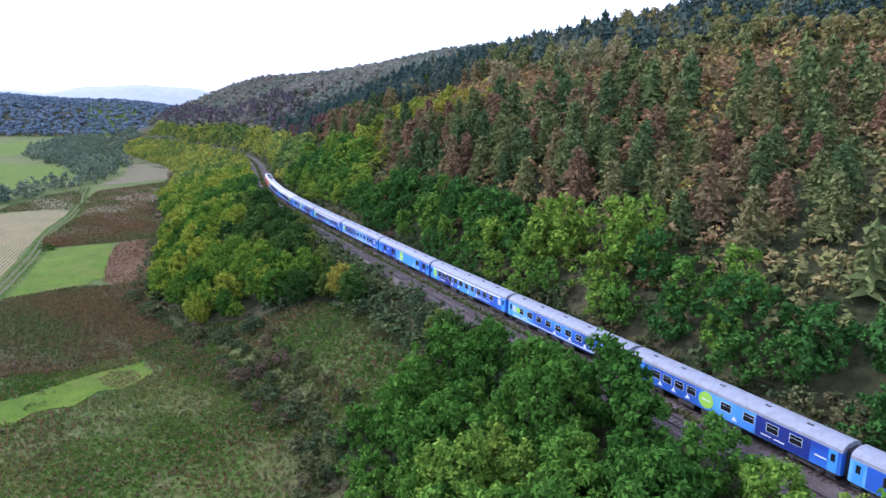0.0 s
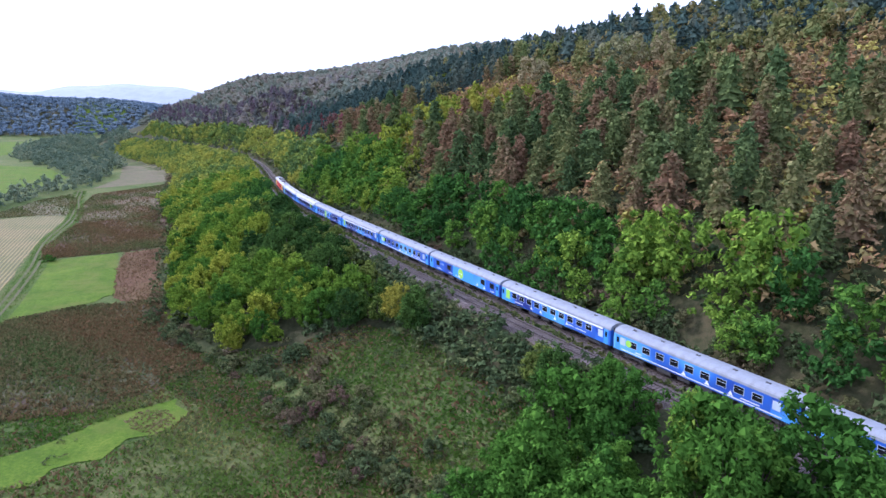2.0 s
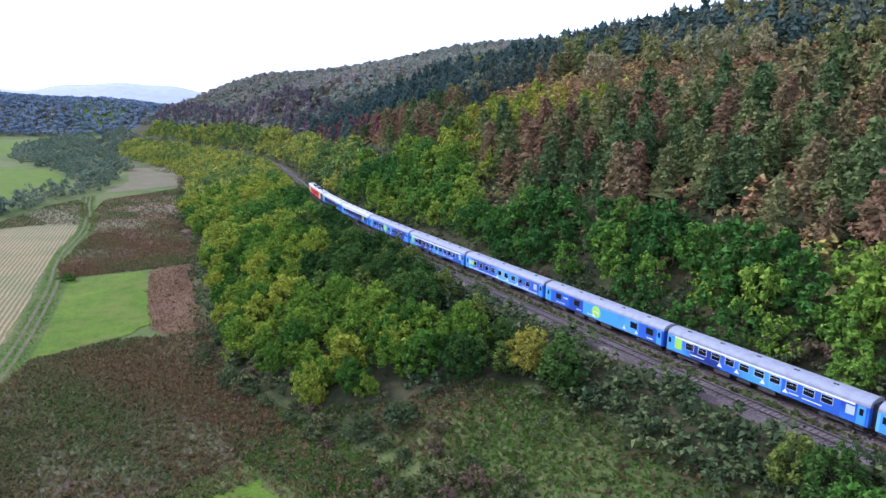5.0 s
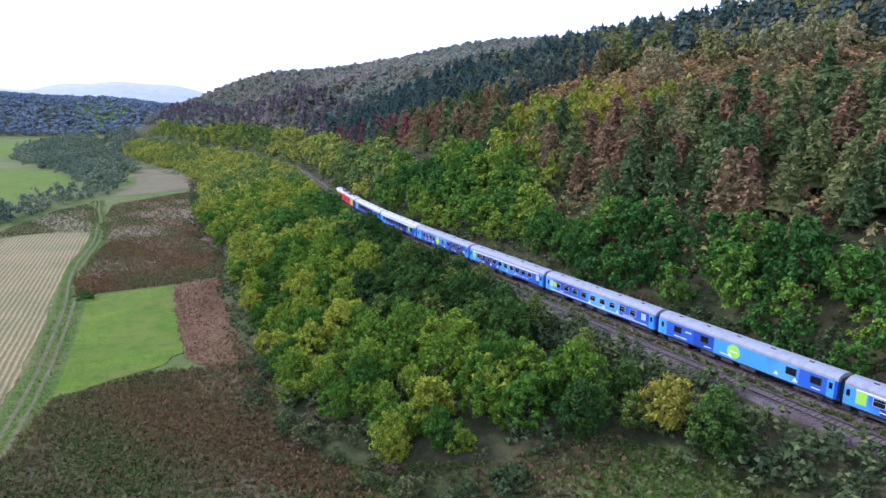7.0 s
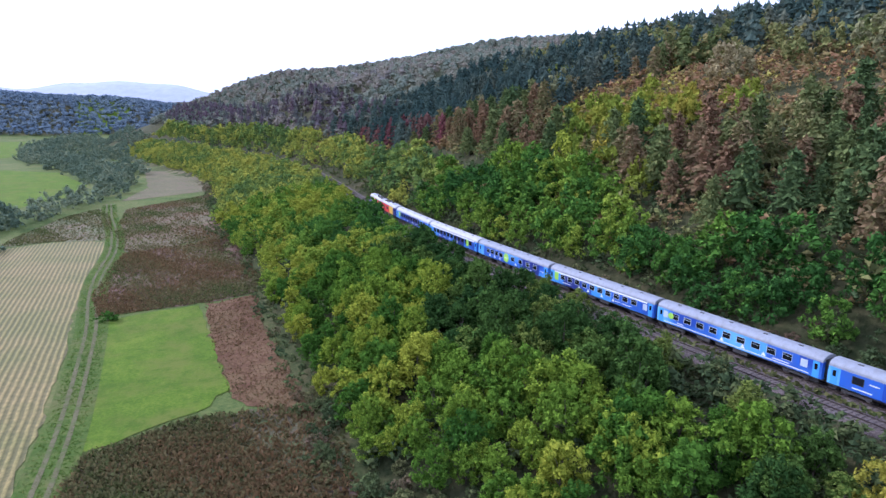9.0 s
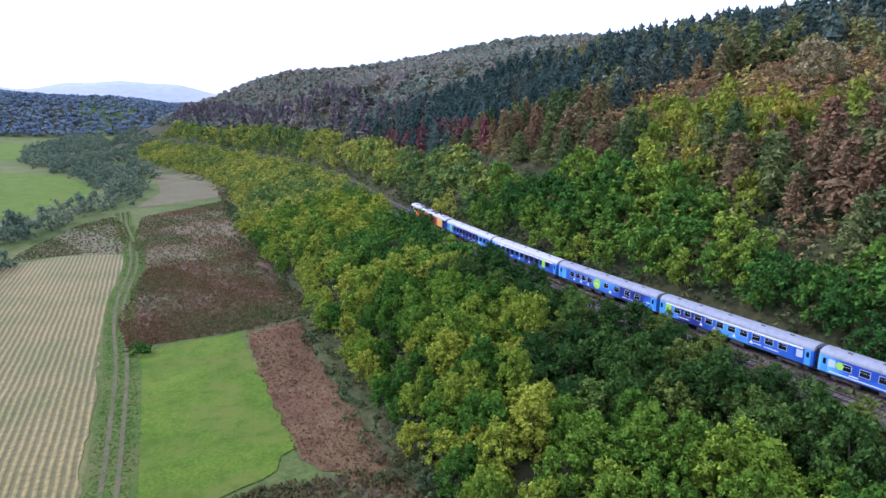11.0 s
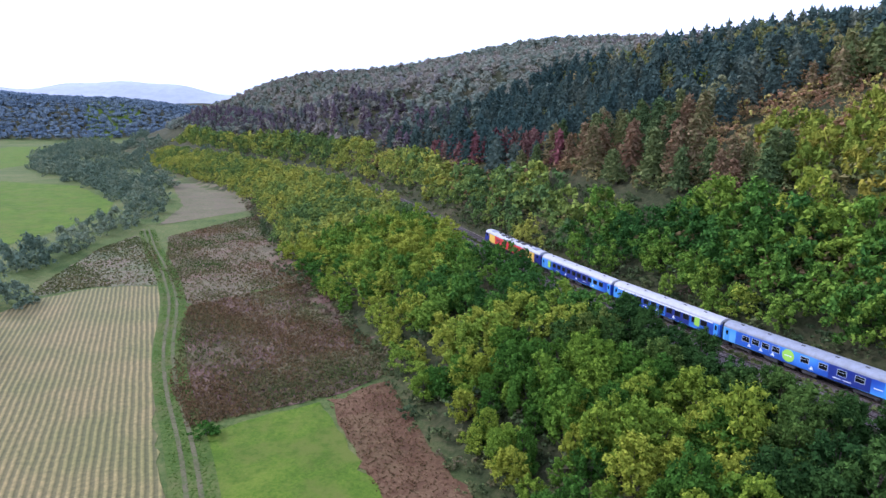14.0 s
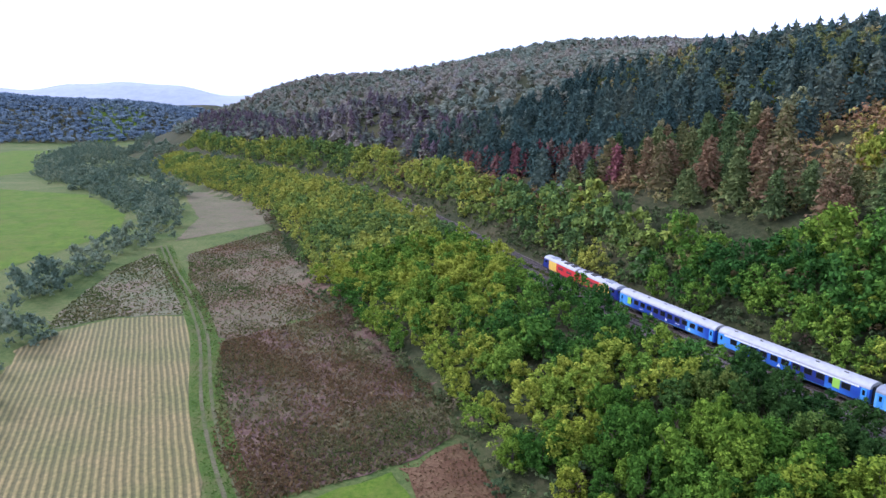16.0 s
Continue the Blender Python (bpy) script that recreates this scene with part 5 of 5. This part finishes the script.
# ---- grass and weeds ----
def tufts(name, poly, n, size, tall, mat, label, seed, tn=(0.0, 1.0), patch=8.0, but=()):
    """Upright sprays of stalks over a patch of ground, in one mesh."""
    r = np.random.default_rng(seed)
    p = np.array(poly, float)
    x = r.uniform(p[:, 0].min(), p[:, 0].max(), n * 3)
    y = r.uniform(p[:, 1].min(), p[:, 1].max(), n * 3)
    ok = inside(x, y, poly)
    ok &= r.random(len(x)) < 0.35 + 0.65 * sstep(-0.4, 0.4, wavy(x, y, patch, seed))
    for hole in but:
        ok &= ~inside(x, y, hole)
    x, y = x[ok][:n], y[ok][:n]
    z = land(x, y) + 0.06
    return blades(name, x, y, z, size, tall, mat, label, r, tn, patch, seed)


def blades(name, x, y, z, size, tall, mat, label, r, tn, patch, seed):
    m = len(x)
    a = r.random(m) * 6.283
    w = size * (0.5 + r.random(m))
    h = tall * (0.4 + 0.9 * r.random(m))
    lx, ly = r.normal(size=m) * 0.5 * h, r.normal(size=m) * 0.5 * h
    cx, cy = np.cos(a) * w, np.sin(a) * w
    q = np.stack([np.stack([x - cx * 0.5, y - cy * 0.5, z], 1), np.stack([x + cx * 0.5, y + cy * 0.5, z], 1),
                  np.stack([x + cx * 0.7 + lx, y + cy * 0.7 + ly, z + h * 0.8], 1), np.stack([x - cx * 0.4 + lx, y - cy * 0.4 + ly, z + h], 1)], 1)
    me = quads_mesh(name, q, mat)
    t = np.clip(tn[0] + (tn[1] - tn[0]) * (0.5 + 0.4 * wavy(x, y, patch, seed + 1) + 0.4 * (r.random(m) - 0.5)), 0, 1)
    at = me.attributes.new("plant", "FLOAT", "POINT")
    at.data.foreach_set("value", np.repeat(t, 4).astype(np.float32))
    return tagged(new(name, me), label, "weeds", kind="stuff")


tufts("weeds", WEEDS, 26000, 0.28, 0.6, m_weed_s, "tall mixed weeds, green and brown", 31, (0.0, 0.75))
tufts("weeds", DARK, 22000, 0.28, 0.5, m_weed_s, "dry russet weeds", 32, (0.1, 0.8))
tufts("weeds", UPPER, 14000, 0.35, 0.4, m_weed_s, "thin brown and olive weeds", 33, (0.0, 0.68))
tufts("weeds", RED, 6000, 0.22, 0.25, m_weed_s, "short dry reddish stalks", 34, (0.45, 0.8))
tufts("weeds", LEFT, 4000, 0.45, 0.4, m_weed_s, "thin olive weeds", 35, (0.0, 0.5))
tufts("meadow_grass", GREEN, 12000, 0.3, 0.06, m_grass_s, "short green grass blades", 36, (0.1, 0.9))
tufts("meadow_grass", PASTURE, 6000, 0.3, 0.06, m_grass_s, "short green grass blades", 41, (0.0, 0.7))
tufts("meadow_grass", NEARGRASS, 7000, 0.3, 0.07, m_grass_s, "short green grass blades", 42, (0.0, 0.9))
NEARGROUND = [(-108, 124), (-86, 106), (-68, 110), (-56, 128), (-30, 110), (-14, 92), (-8, 55), (-40, 45), (-110, 60)]
tufts("rough_grass", NEARGROUND, 42000, 0.24, 0.36, m_grass_s, "rough pasture grass, green and straw-coloured", 37, (0.0, 1.0), 6.0, (PASTURE,))
tufts("weeds", NEARGROUND, 12000, 0.26, 0.5, m_weed_s, "scattered brown weeds in the pasture", 38, (0.0, 1.0), 7.0, (PASTURE,))
tufts("dry_grass", TAN, 500, 0.28, 0.22, m_weed_s, "patch of dry straw-coloured grass", 43, (0.75, 1.0))
tufts("rough_grass", GLADE, 16000, 0.28, 0.3, m_grass_s, "grass in the glade on the bank", 44, (0.0, 0.85), 6.0)
tufts("weeds", GLADE, 5000, 0.4, 0.5, m_weed_s, "olive weeds in a glade on the bank", 39, (0.0, 0.8), 6.0)
# weeds on the strip between and beside the two tracks
c, t = offset_line(-2.3, 0.08)
r = np.random.default_rng(40)
k = (c[:, 1] > 60) & (r.random(len(c)) < 0.9)
c = c[k] + r.normal(size=(int(k.sum()), 2)) * 0.5
blades("line_weeds", c[:, 0], c[:, 1], np.full(len(c), BED + 0.2), 0.45, 0.4, m_weed_s, "low weeds growing between the two tracks", r, (0.0, 0.3), 6.0, 40)


def clumps(name, poly, n, lo, hi, mat, label, seed, tn=(0.0, 1.0), patch=7.0):
    """Low leafy weed clumps scattered unevenly over a patch of ground."""
    r = np.random.default_rng(seed)
    p = np.array(poly, float)
    cx, cy = r.uniform(p[:, 0].min(), p[:, 0].max(), n * 4), r.uniform(p[:, 1].min(), p[:, 1].max(), n * 4)
    ok = inside(cx, cy, poly) & (r.random(n * 4) < 0.15 + 0.85 * sstep(-0.3, 0.5, wavy(cx, cy, patch, seed)))
    cx, cy = cx[ok][:n], cy[ok][:n]
    m = len(cx)
    t = np.clip(tn[0] + (tn[1] - tn[0]) * (0.5 + 0.45 * wavy(cx, cy, patch * 1.3, seed + 2) + 0.5 * (r.random(m) - 0.5)), 0, 1)
    joined(name, bush_mid, rows_of(cx, cy, lo + (hi - lo) * r.random(m), r, t, 0.6 + 0.5 * r.random(m), 0.05), mat, label, "weeds")


clumps("weed_clumps", WEEDS, 750, 0.22, 0.5, m_weed_s, "rank weeds in dark brown and green clumps", 51, (0.0, 0.75))
clumps("weed_clumps", GLADE, 260, 0.22, 0.5, m_bush_s, "olive weed clumps in the grassy glade", 52, (0.1, 0.8))
clumps("weed_clumps", NEARGROUND, 420, 0.2, 0.45, m_bush_s, "low weed clumps in the rough pasture", 53, (0.1, 0.9))
clumps("weed_clumps", DARK, 520, 0.2, 0.42, m_weed_s, "russet weed clumps in the fallow field", 54, (0.3, 0.85))
clumps("weed_clumps", UPPER, 200, 0.2, 0.4, m_weed_s, "thin weed clumps in the fallow field", 55, (0.2, 0.8))
wayside = plant_thing("bush", bush_me[1][0], quads_mesh("crown", bush_near[1][0], m_locust), "round green bush where the field track passes", "bush", "bushes at the foot of the bank")
wayside.matrix_basis = Matrix.LocRotScale((-135.5, 210.5, land1(-135.5, 210.5)), Euler((0, 0, 0.6)), (1.25, 1.25, 0.9))
# grass along and between the wheel ruts of the field track
c = smooth_line(ROADWAY, 0.035)
r = np.random.default_rng(61)
k = (c[:, 1] > 120) & (c[:, 1] < 385)
t = np.gradient(c, axis=0)
t /= np.linalg.norm(t, axis=1, keepdims=True)
side = r.choice([-2.6, -1.9, -1.6, 0.0, 0.1, 1.7, 2.3], len(c)) + r.normal(size=len(c)) * 0.38
c = (c + np.stack([t[:, 1], -t[:, 0]], 1) * side[:, None])[k]
blades("verge_grass", c[:, 0], c[:, 1], land(c[:, 0], c[:, 1]) + 0.16, 0.28, 0.09, m_grass_s, "grass along and between the ruts of a field track", r, (0.0, 0.9), 7.0, 61)
